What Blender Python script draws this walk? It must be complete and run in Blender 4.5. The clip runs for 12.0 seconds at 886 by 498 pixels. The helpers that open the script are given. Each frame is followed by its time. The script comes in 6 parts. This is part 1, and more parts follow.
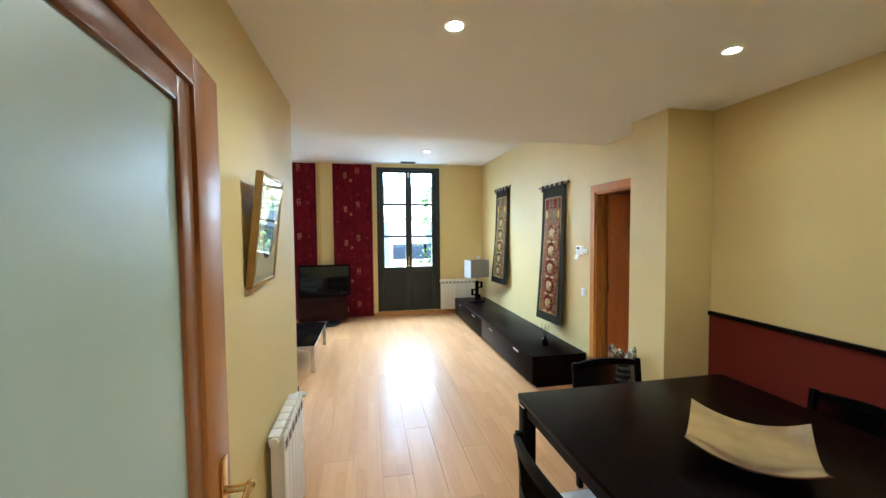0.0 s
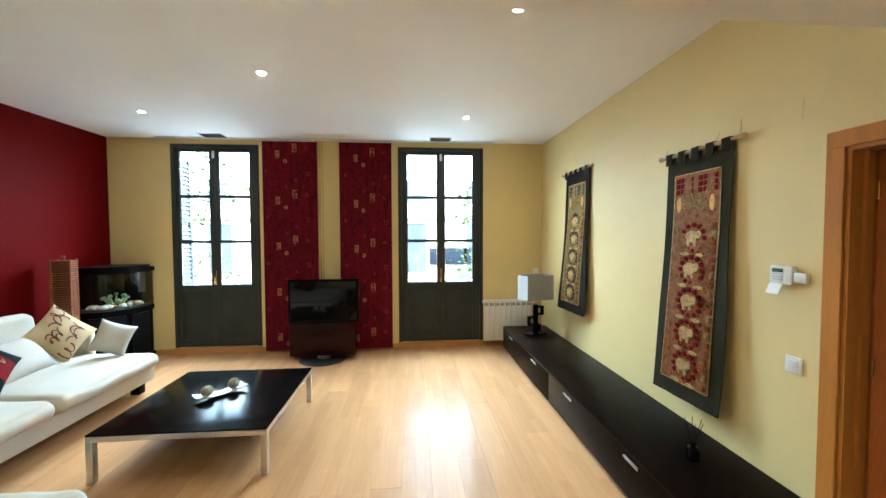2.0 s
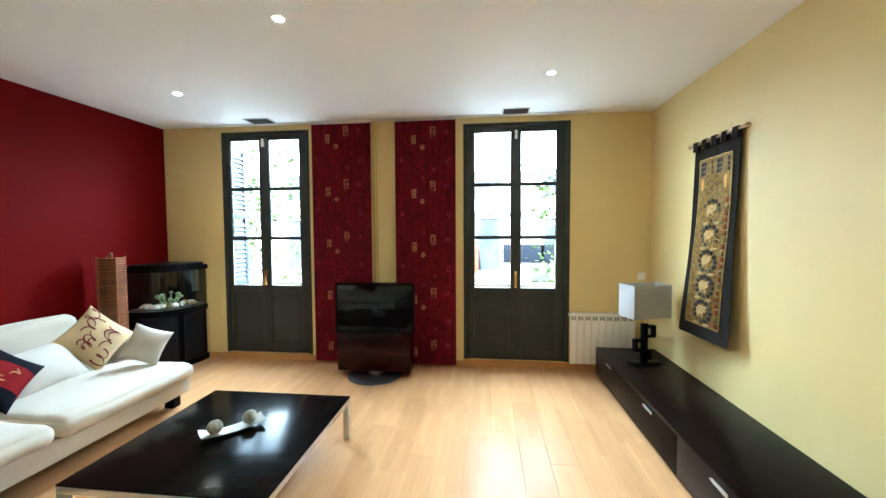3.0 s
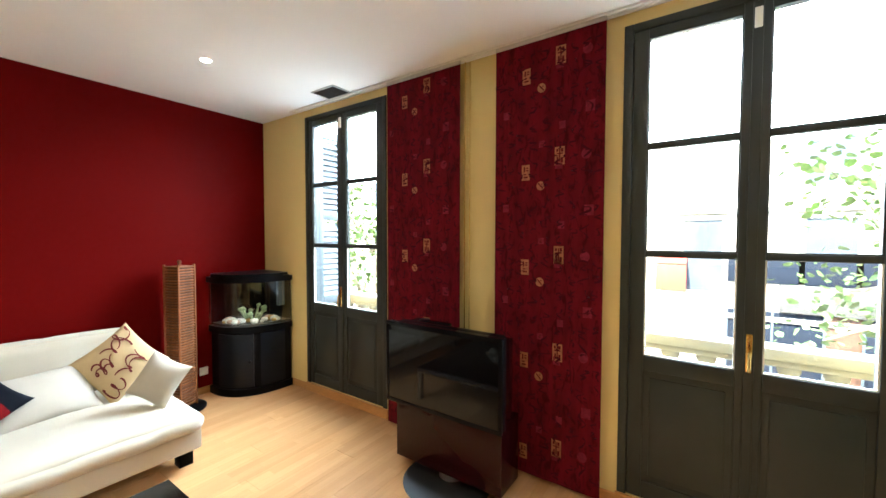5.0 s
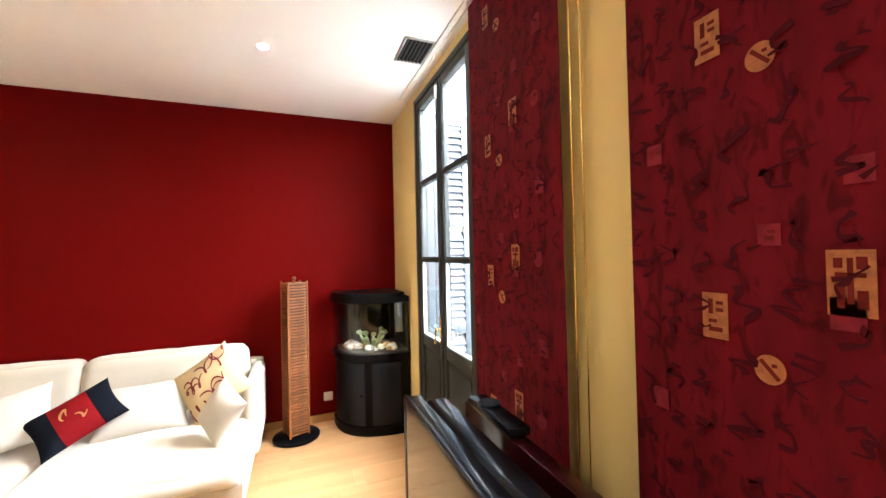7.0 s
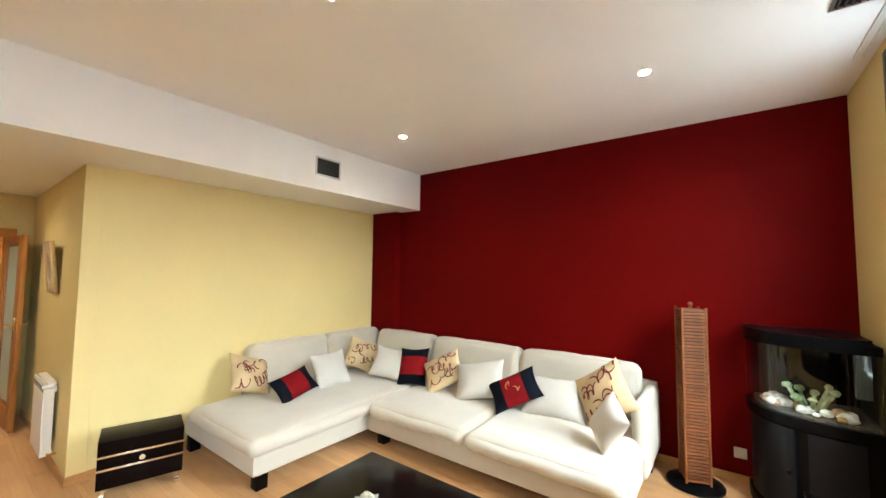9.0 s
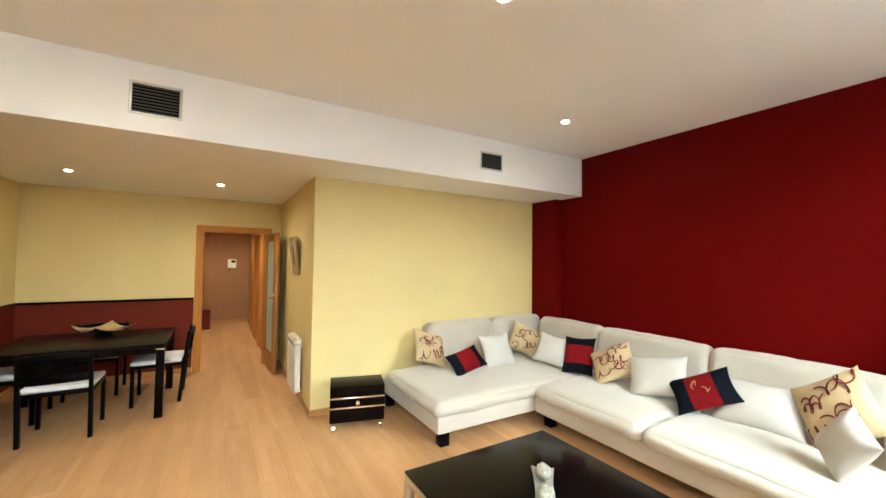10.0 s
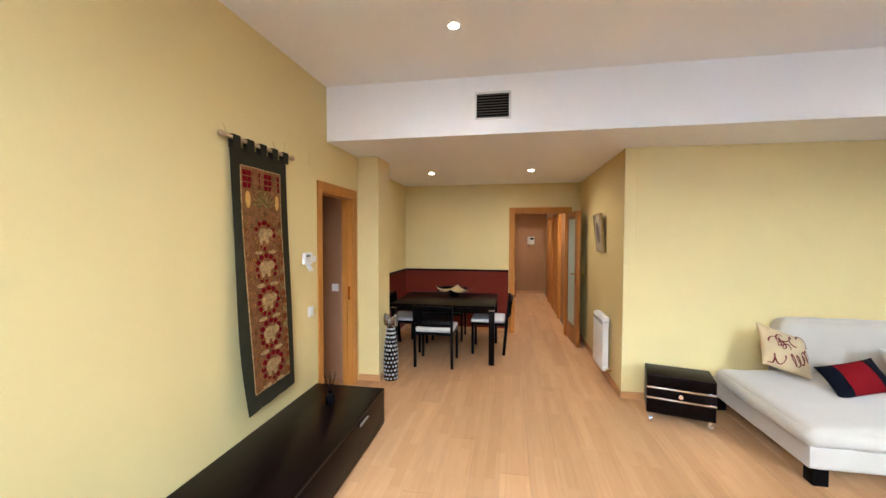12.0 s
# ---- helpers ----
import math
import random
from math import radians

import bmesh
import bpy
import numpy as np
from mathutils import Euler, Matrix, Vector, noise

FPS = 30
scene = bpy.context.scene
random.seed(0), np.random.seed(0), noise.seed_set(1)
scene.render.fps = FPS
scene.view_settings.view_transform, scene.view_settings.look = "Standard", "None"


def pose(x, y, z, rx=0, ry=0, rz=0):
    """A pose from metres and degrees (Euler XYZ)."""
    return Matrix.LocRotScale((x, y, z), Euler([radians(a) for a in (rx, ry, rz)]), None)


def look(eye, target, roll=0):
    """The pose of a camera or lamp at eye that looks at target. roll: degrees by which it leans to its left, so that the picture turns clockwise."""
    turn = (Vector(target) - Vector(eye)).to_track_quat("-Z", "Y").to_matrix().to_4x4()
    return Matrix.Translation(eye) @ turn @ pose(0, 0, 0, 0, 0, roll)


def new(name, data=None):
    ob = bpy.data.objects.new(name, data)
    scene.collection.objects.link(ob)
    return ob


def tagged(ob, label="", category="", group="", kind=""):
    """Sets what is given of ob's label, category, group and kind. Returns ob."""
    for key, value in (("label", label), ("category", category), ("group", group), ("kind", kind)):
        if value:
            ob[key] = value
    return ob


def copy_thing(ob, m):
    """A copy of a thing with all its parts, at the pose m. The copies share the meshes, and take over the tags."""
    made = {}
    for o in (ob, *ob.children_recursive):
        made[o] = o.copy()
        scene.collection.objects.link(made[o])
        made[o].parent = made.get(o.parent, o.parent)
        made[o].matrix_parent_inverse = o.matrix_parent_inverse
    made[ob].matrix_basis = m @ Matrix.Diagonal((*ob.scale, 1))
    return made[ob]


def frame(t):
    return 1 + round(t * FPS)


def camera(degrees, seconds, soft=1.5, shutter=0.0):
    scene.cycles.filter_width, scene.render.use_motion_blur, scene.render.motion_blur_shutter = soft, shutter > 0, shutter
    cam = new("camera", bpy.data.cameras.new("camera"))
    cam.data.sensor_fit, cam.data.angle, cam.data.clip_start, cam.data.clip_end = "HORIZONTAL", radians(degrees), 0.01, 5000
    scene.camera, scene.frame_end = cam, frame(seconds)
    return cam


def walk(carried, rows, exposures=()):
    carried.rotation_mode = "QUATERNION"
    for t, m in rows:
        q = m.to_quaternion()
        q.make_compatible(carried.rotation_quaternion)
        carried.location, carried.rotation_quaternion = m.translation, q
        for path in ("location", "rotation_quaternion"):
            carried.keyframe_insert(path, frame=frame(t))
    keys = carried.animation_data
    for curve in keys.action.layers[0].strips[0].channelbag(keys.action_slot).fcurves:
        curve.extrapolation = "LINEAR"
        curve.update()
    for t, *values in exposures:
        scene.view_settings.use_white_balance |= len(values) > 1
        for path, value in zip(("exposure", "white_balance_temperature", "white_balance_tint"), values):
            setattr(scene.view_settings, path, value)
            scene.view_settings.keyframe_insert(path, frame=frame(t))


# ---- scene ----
cam = camera(99.0, 12.0)
PATH = [
    (0, (0.04, 0.478, 1.656), (0.423, 2.439, 1.566), -0.5),
    (0.5, (0.185, 0.893, 1.663), (0.557, 2.857, 1.584), -0.4),
    (1, (0.225, 1.382, 1.636), (0.563, 3.351, 1.564), -0.2),
    (1.5, (0.289, 1.911, 1.631), (0.56, 3.891, 1.559), -0.2),
    (2, (0.386, 2.461, 1.655), (0.553, 4.453, 1.582), -0.2),
    (2.5, (0.35, 2.981, 1.641), (0.361, 4.979, 1.57), -0.2),
    (3, (0.461, 3.425, 1.65), (0.239, 5.41, 1.557), -0.3),
    (3.2, (0.431, 3.631, 1.639), (0.141, 5.609, 1.56), 0.1),
    (5, (0.618, 5.48, 1.677), (-0.518, 7.125, 1.607), 0.1),
    (5.5, (0.582, 5.99, 1.676), (-0.779, 7.454, 1.61), -0.1),
    (6, (0.498, 6.444, 1.641), (-1.041, 7.721, 1.614), -0.5),
    (6.5, (0.3, 6.827, 1.628), (-1.402, 7.877, 1.639), -0.2),
    (6.7, (0.21, 6.945, 1.627), (-1.56, 7.877, 1.636), -0.7),
    (8.5, (0.18, 7.169, 1.567), (-1.675, 6.436, 1.718), 0.7),
    (9, (0.23, 7.242, 1.664), (-1.371, 6.049, 1.786), 0.6),
    (9.5, (0.362, 7.229, 1.625), (-0.986, 5.757, 1.765), 0.8),
    (10, (0.402, 7.252, 1.617), (-0.618, 5.533, 1.685), 0.7),
    (10.5, (0.489, 7.283, 1.632), (-0.24, 5.421, 1.629), 0.5),
    (11, (0.585, 7.308, 1.666), (0.085, 5.372, 1.614), 0.4),
    (11.5, (0.61, 7.286, 1.641), (0.398, 5.298, 1.574), 0.6),
    (12, (0.653, 7.188, 1.631), (1.006, 5.221, 1.563), 0.1),
]
walk(cam, [(t, look(eye, target, roll)) for t, eye, target, roll in PATH],
     [(0, 4.05, 4650, -3), (0.5, 3.95, 4650, -2), (1, 3.8, 4650, -5), (1.5, 3.8, 4750, -5), (2.5, 3.98, 5050, -4), (3, 3.95, 5000, -4), (5, 4.05, 5650, 3),
      (5.5, 4.15, 5800, 8), (6.5, 4.65, 6200, 14), (8.5, 3.97, 5900, 5), (9, 4.0, 5850, 4), (10, 4.05, 5850, 2), (11.5, 4.12, 5400, 2), (12, 3.97, 5250, 10)])

SKYLIGHT, SPOT_W, SPOT_DINING, HALL_FILL = 1180.0, 0.9, 1.3, 4.8

# World, sun and sky
world = bpy.data.worlds.new("sky")
scene.world = world
world.use_nodes = True
wn = world.node_tree.nodes
sky = wn.new("ShaderNodeTexSky")
sky.sky_type, sky.sun_disc = "NISHITA", False
sky.sun_elevation, sky.sun_rotation = radians(52), radians(200)
wn["Background"].inputs["Strength"].default_value = 0.13
world.node_tree.links.new(sky.outputs["Color"], wn["Background"].inputs["Color"])
sun = new("sun", bpy.data.lights.new("sun", "SUN"))
sun.data.energy, sun.data.angle, sun.data.color = 4.0, radians(0.5), (1.0, 0.95, 0.86)
sun.matrix_world = look((0, 0, 30), (4, 22, 0))


# skylight over the street, falling in through the two balcony doors
lt = new("window_skylight", bpy.data.lights.new("window_skylight", "AREA"))
lt.data.shape, lt.data.size, lt.data.size_y, lt.data.energy, lt.data.color = "RECTANGLE", 16.0, 7.0, SKYLIGHT, (0.88, 0.96, 1.0)
lt.matrix_world = look((-0.7, 11.6, 6.05), (-0.7, 5.0, 1.0))


# ---- materials ----
def material(name, color, rough=0.5, metal=0.0, vary=0.08, scale=6.0, bump=0.0, bump_scale=80.0, stretch=(1, 1, 1),
             random_tone=0.0, coat=0.0, sheen=0.0, space="Object", grain=0.0, gloss=0.5):
    """A surface with a broad drift of tone, a fine grain and a fine relief."""
    m = bpy.data.materials.new(name)
    m.use_nodes = True
    nt = m.node_tree
    n, l = nt.nodes, nt.links
    b = n["Principled BSDF"]
    b.inputs["Roughness"].default_value, b.inputs["Metallic"].default_value = rough, metal
    b.inputs["Coat Weight"].default_value, b.inputs["Sheen Weight"].default_value = coat, sheen
    b.inputs["Specular IOR Level"].default_value = gloss
    co = n.new("ShaderNodeTexCoord")
    mp = n.new("ShaderNodeMapping")
    mp.inputs["Scale"].default_value = stretch
    l.new(co.outputs[space], mp.inputs["Vector"])
    broad = n.new("ShaderNodeTexNoise")
    broad.inputs["Scale"].default_value, broad.inputs["Detail"].default_value = scale, 3
    fine = n.new("ShaderNodeTexNoise")
    fine.inputs["Scale"].default_value, fine.inputs["Detail"].default_value = bump_scale, 4
    for t in (broad, fine):
        l.new(mp.outputs[0], t.inputs["Vector"])
    tone = n.new("ShaderNodeMix")
    tone.data_type = "RGBA"
    lo, hi = [tuple(max(0.0, c * (1 + s * vary)) for c in color) + (1,) for s in (-1, 1)]
    tone.inputs[6].default_value, tone.inputs[7].default_value = lo, hi
    spread = n.new("ShaderNodeMapRange")
    spread.inputs["From Min"].default_value, spread.inputs["From Max"].default_value = 0.3, 0.7
    l.new(broad.outputs["Fac"], spread.inputs["Value"])
    l.new(spread.outputs[0], tone.inputs[0])
    out = tone.outputs[2]
    if grain:
        g = n.new("ShaderNodeMix")
        g.data_type, g.blend_type = "RGBA", "MULTIPLY"
        g.inputs[0].default_value = 1.0
        r = n.new("ShaderNodeMapRange")
        r.inputs["From Min"].default_value, r.inputs["From Max"].default_value = 0.3, 0.7
        r.inputs["To Min"].default_value, r.inputs["To Max"].default_value = 1 - grain, 1 + grain
        l.new(fine.outputs["Fac"], r.inputs["Value"])
        l.new(out, g.inputs[6])
        l.new(r.outputs[0], g.inputs[7])
        out = g.outputs[2]
    if random_tone:
        info = n.new("ShaderNodeObjectInfo")
        r = n.new("ShaderNodeMapRange")
        r.inputs["To Min"].default_value, r.inputs["To Max"].default_value = 1 - random_tone, 1 + random_tone
        l.new(info.outputs["Random"], r.inputs["Value"])
        g = n.new("ShaderNodeMix")
        g.data_type, g.blend_type = "RGBA", "MULTIPLY"
        g.inputs[0].default_value = 1.0
        l.new(out, g.inputs[6])
        l.new(r.outputs[0], g.inputs[7])
        out = g.outputs[2]
    l.new(out, b.inputs["Base Color"])
    wear = n.new("ShaderNodeMapRange")
    wear.inputs["To Min"].default_value, wear.inputs["To Max"].default_value = max(0.02, rough * 0.85), min(1.0, rough * 1.15)
    l.new(broad.outputs["Fac"], wear.inputs["Value"])
    l.new(wear.outputs[0], b.inputs["Roughness"])
    if bump:
        bp = n.new("ShaderNodeBump")
        bp.inputs["Strength"].default_value, bp.inputs["Distance"].default_value = bump, 0.002
        l.new(fine.outputs["Fac"], bp.inputs["Height"])
        l.new(bp.outputs[0], b.inputs["Normal"])
    return m


def glass(name, tint=(1, 1, 1), rough=0.0, ior=1.45):
    m = bpy.data.materials.new(name)
    m.use_nodes = True
    b = m.node_tree.nodes["Principled BSDF"]
    b.inputs["Base Color"].default_value = (*tint, 1)
    b.inputs["Transmission Weight"].default_value, b.inputs["Roughness"].default_value, b.inputs["IOR"].default_value = 1.0, rough, ior
    return m


def lamp_glow(name, color, strength):
    m = bpy.data.materials.new(name)
    m.use_nodes = True
    b = m.node_tree.nodes["Principled BSDF"]
    b.inputs["Emission Color"].default_value, b.inputs["Emission Strength"].default_value = (*color, 1), strength
    return m


YELLOW = material("yellow wall paint", (0.71, 0.56, 0.235), 0.62, vary=0.03, scale=1.2, bump=0.25, bump_scale=160)
RED = material("dark red wall paint", (0.110, 0.0016, 0.0013), 0.55, gloss=0.04, vary=0.05, scale=1.5, bump=0.25, bump_scale=160)
MAROON = material("brick red dado paint", (0.14, 0.020, 0.010), 0.6, gloss=0.08, vary=0.05, scale=1.5, bump=0.25, bump_scale=160)
WHITE = material("white ceiling paint", (0.88, 0.87, 0.86), 0.75, vary=0.02, scale=1.0, bump=0.15, bump_scale=120)
TRIM = material("orange varnished beech", (0.47, 0.195, 0.034), 0.42, gloss=0.12, vary=0.08, scale=3, stretch=(6, 6, 0.7), bump=0.05, bump_scale=30, grain=0.06)
TRIM_FLAT = material("orange varnished beech skirting", (0.48, 0.235, 0.075), 0.35, vary=0.10, scale=3, stretch=(1, 1, 6), bump=0.08, bump_scale=30, grain=0.12)
DOORWOOD = material("red brown varnished wood", (0.54, 0.17, 0.040), 0.34, vary=0.14, scale=2.5, stretch=(6, 6, 0.5), bump=0.06, bump_scale=25, grain=0.15)
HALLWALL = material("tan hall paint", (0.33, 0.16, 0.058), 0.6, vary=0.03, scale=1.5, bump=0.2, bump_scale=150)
WENGE = material("dark wenge veneer", (0.0045, 0.0024, 0.0019), 0.30, gloss=0.05, vary=0.30, scale=4, stretch=(8, 0.8, 8), bump=0.08, bump_scale=25, grain=0.3)
BLACKWOOD = material("black stained wood", (0.003, 0.0026, 0.0026), 0.42, gloss=0.05, vary=0.25, scale=5, bump=0.05, bump_scale=60)
GREYPAINT = material("dark grey green gloss paint", (0.036, 0.040, 0.037), 0.42, gloss=0.22, vary=0.10, scale=3, bump=0.15, bump_scale=60)
SOFA = material("off white woven cotton", (0.49, 0.432, 0.335), 0.9, vary=0.04, scale=3, bump=0.6, bump_scale=350, sheen=0.3, grain=0.05)
STEEL = material("brushed aluminium", (0.62, 0.62, 0.60), 0.32, 1.0, vary=0.06, scale=8, bump=0.05, bump_scale=200)
CHROME = material("polished chrome", (0.8, 0.8, 0.8), 0.08, 1.0, vary=0.02)
BRASS = material("polished brass", (0.78, 0.56, 0.20), 0.16, 1.0, vary=0.05)
BLACK = material("black plastic", (0.0025, 0.0025, 0.003), 0.36, gloss=0.08, vary=0.10, scale=8)
GLOSSBLACK = material("glossy black plastic", (0.004, 0.004, 0.005), 0.20, gloss=0.08, vary=0.05)
ENAMEL = material("cream radiator enamel", (0.78, 0.74, 0.66), 0.35, vary=0.03, scale=4)
WHITEPLASTIC = material("white plastic", (0.80, 0.79, 0.75), 0.4, vary=0.03, scale=10)
PANE = glass("window glass")


def floor_material():
    """Three-strip beech laminate: narrow strips of differing tone along each board."""
    m = bpy.data.materials.new("varnished beech strip flooring")
    m.use_nodes = True
    n, l = m.node_tree.nodes, m.node_tree.links
    b = n["Principled BSDF"]
    co = n.new("ShaderNodeTexCoord")
    info = n.new("ShaderNodeObjectInfo")
    shift = n.new("ShaderNodeVectorMath")
    shift.operation = "SCALE"
    l.new(info.outputs["Location"], shift.inputs[0])
    shift.inputs["Scale"].default_value = 1.0
    add = n.new("ShaderNodeVectorMath")
    l.new(co.outputs["Object"], add.inputs[0])
    l.new(shift.outputs[0], add.inputs[1])
    turn = n.new("ShaderNodeMapping")
    turn.inputs["Rotation"].default_value = (0, 0, radians(90))
    l.new(add.outputs[0], turn.inputs["Vector"])
    br = n.new("ShaderNodeTexBrick")
    br.inputs["Color1"].default_value, br.inputs["Color2"].default_value = (0.565, 0.318, 0.142, 1), (0.505, 0.272, 0.114, 1)
    br.inputs["Mortar"].default_value = (0.44, 0.23, 0.092, 1)
    br.inputs["Scale"].default_value, br.inputs["Mortar Size"].default_value = 1.0, 0.0006
    br.inputs["Brick Width"].default_value, br.inputs["Row Height"].default_value, br.offset = 0.52, 0.068, 0.37
    l.new(turn.outputs[0], br.inputs["Vector"])
    grain_map = n.new("ShaderNodeMapping")
    grain_map.inputs["Scale"].default_value = (16, 1.0, 16)
    l.new(add.outputs[0], grain_map.inputs["Vector"])
    gr = n.new("ShaderNodeTexNoise")
    gr.inputs["Scale"].default_value, gr.inputs["Detail"].default_value = 3.0, 5
    l.new(grain_map.outputs[0], gr.inputs["Vector"])
    tone = n.new("ShaderNodeMapRange")
    tone.inputs["From Min"].default_value, tone.inputs["From Max"].default_value = 0.3, 0.7
    tone.inputs["To Min"].default_value, tone.inputs["To Max"].default_value = 0.95, 1.05
    l.new(gr.outputs["Fac"], tone.inputs["Value"])
    board = n.new("ShaderNodeMapRange")
    board.inputs["To Min"].default_value, board.inputs["To Max"].default_value = 0.89, 1.08
    l.new(info.outputs["Random"], board.inputs["Value"])
    both = n.new("ShaderNodeMath")
    both.operation = "MULTIPLY"
    l.new(tone.outputs[0], both.inputs[0])
    l.new(board.outputs[0], both.inputs[1])
    mul = n.new("ShaderNodeMix")
    mul.data_type, mul.blend_type = "RGBA", "MULTIPLY"
    mul.inputs[0].default_value = 1.0
    l.new(br.outputs["Color"], mul.inputs[6])
    l.new(both.outputs[0], mul.inputs[7])
    l.new(mul.outputs[2], b.inputs["Base Color"])
    wear = n.new("ShaderNodeTexNoise")
    wear.inputs["Scale"].default_value = 2.0
    l.new(add.outputs[0], wear.inputs["Vector"])
    r = n.new("ShaderNodeMapRange")
    r.inputs["To Min"].default_value, r.inputs["To Max"].default_value = 0.07, 0.13
    l.new(wear.outputs["Fac"], r.inputs["Value"])
    l.new(r.outputs[0], b.inputs["Coat Roughness"])
    b.inputs["Roughness"].default_value, b.inputs["Specular IOR Level"].default_value = 0.40, 0.06
    b.inputs["Coat Weight"].default_value, b.inputs["Coat IOR"].default_value = 0.05, 1.4
    bp = n.new("ShaderNodeBump")
    bp.inputs["Strength"].default_value, bp.inputs["Distance"].default_value = 0.05, 0.001
    l.new(gr.outputs["Fac"], bp.inputs["Height"])
    l.new(bp.outputs[0], b.inputs["Normal"])
    return m


FLOORWOOD = floor_material()


# ---- building helpers ----
def block(x0, y0, z0, x1, y1, z1, bevel=0.0, segments=2):
    bm = bmesh.new()
    bmesh.ops.create_cube(bm, size=1, matrix=Matrix.Translation(((x0 + x1) / 2, (y0 + y1) / 2, (z0 + z1) / 2)) @ Matrix.Diagonal((x1 - x0, y1 - y0, z1 - z0, 1)))
    if bevel:
        bmesh.ops.bevel(bm, geom=list(bm.edges), offset=bevel, segments=segments, profile=0.5, affect="EDGES")
    return bm


def joined(*bms):
    out = bmesh.new()
    for bm in bms:
        me = bpy.data.meshes.new("tmp")
        bm.to_mesh(me)
        bm.free()
        out.from_mesh(me)
        bpy.data.meshes.remove(me)
    return out


def moved(bm, m):
    bmesh.ops.transform(bm, matrix=m, verts=bm.verts)
    return bm


def rod(a, b, r0, r1=None, sides=12):
    """A round bar from a to b."""
    a, b = Vector(a), Vector(b)
    bm = bmesh.new()
    bmesh.ops.create_cone(bm, cap_ends=True, segments=sides, radius1=r0, radius2=r0 if r1 is None else r1, depth=(b - a).length)
    m = Matrix.Translation((a + b) / 2) @ (b - a).to_track_quat("Z", "Y").to_matrix().to_4x4()
    return moved(bm, m)


def ball(c, r, squash=(1, 1, 1), u=16, v=10):
    bm = bmesh.new()
    bmesh.ops.create_uvsphere(bm, u_segments=u, v_segments=v, radius=r)
    return moved(bm, Matrix.Translation(c) @ Matrix.Diagonal((*squash, 1)))


def lathe(profile, sides=32):
    """A turned body from (radius, height) steps."""
    bm = bmesh.new()
    rings = []
    for r, z in profile:
        rings.append([bm.verts.new((r * math.cos(2 * math.pi * k / sides), r * math.sin(2 * math.pi * k / sides), z)) for k in range(sides)])
    for a, b in zip(rings, rings[1:]):
        for k in range(sides):
            bm.faces.new((a[k], a[(k + 1) % sides], b[(k + 1) % sides], b[k]))
    bm.faces.new(rings[0][::-1])
    bm.faces.new(rings[-1])
    return bm


def link_mesh(name, bm, mat, smooth=None):
    me = bpy.data.meshes.new(name)
    bmesh.ops.recalc_face_normals(bm, faces=bm.faces)
    bm.to_mesh(me)
    bm.free()
    me.materials.append(mat)
    if smooth is not None:
        me.polygons.foreach_set("use_smooth", [True] * len(me.polygons))
        me.set_sharp_from_angle(angle=radians(smooth))
    return new(name, me)


def part(name, bm, mat, parent, label="", smooth=40):
    ob = link_mesh(name, bm, mat, smooth)
    ob.parent = parent
    if label:
        tagged(ob, label)
    return ob


def thing(name, label, category, at=(0, 0, 0), turn=0.0, group="", kind=""):
    ob = new(name)
    ob.empty_display_size = 0.1
    ob.matrix_world = pose(*at, 0, 0, turn)
    return tagged(ob, label, category, group, kind)


def setting(name, bm, mat, label, category, smooth=None):
    return tagged(link_mesh(name, bm, mat, smooth), label, category, kind="structure")


# ---- plan ----
WEST, EAST, NORTH, SOUTH = -3.72, 2.34, 8.0, 3.085      # living room
TOP, SOFFIT, BULK = 3.0, 2.505, 3.895                  # ceiling, dropped ceiling and its face
PARTITION, DINE_E, DINE_S = -0.453, 2.485, 0.735         # dining end
HALL_S, HALL_W, HALL_E = -3.85, -0.28, 0.95
WIN = ((-2.905, -1.735), (0.20, 1.445))
SILL, HEAD = 0.092, 2.925

# ---- large structure ----
T = 0.12
SKEW = 0.075


def skewed(bm):
    """The south wall runs slightly out of square: its east end stands further into the room."""
    for v in bm.verts:
        v.co.y += SKEW * (v.co.x - WEST) / (PARTITION - WEST)
    return bm


setting("wall_west", block(WEST - T, SOUTH, 0, WEST, NORTH, TOP), RED, "dark red painted plaster wall behind the sofa", "wall")
setting("wall_pilaster", block(WEST, SOUTH, 0, -3.61, 3.55, SOFFIT), RED, "dark red painted shallow pilaster in the corner", "wall")
setting("wall_south", skewed(block(WEST - T, SOUTH - T, 0, PARTITION - T, SOUTH, SOFFIT)), YELLOW, "pale yellow painted wall behind the sofa", "wall")
setting("wall_partition", block(PARTITION - T, DINE_S - 0.12, 0, PARTITION, SOUTH + SKEW, SOFFIT, 0.004), YELLOW, "pale yellow painted wall with a framed print", "wall")
DE = (3.315, 4.015, 2.045)     # clear opening of the east door: y, y, height
setting("wall_east", joined(
    block(EAST, DE[1], 0, EAST + T, NORTH, TOP),
    block(EAST, DE[0], DE[2], EAST + T, DE[1], TOP),
    block(EAST, 3.181, 0, EAST + T, DE[0], TOP)), YELLOW, "pale yellow painted wall with two hangings and a door", "wall")
setting("wall_pillar", block(2.10, 2.80, 0, DINE_E, 3.18, SOFFIT, 0.004), YELLOW, "pale yellow painted pillar between door and dining corner", "pillar")
setting("wall_dining_east", block(DINE_E, DINE_S, 0, DINE_E + T, 3.12, SOFFIT), YELLOW, "pale yellow painted wall above a red dado", "wall")
DS = (-0.24, 0.605, 2.03)     # clear opening of the hall door: x, x, height
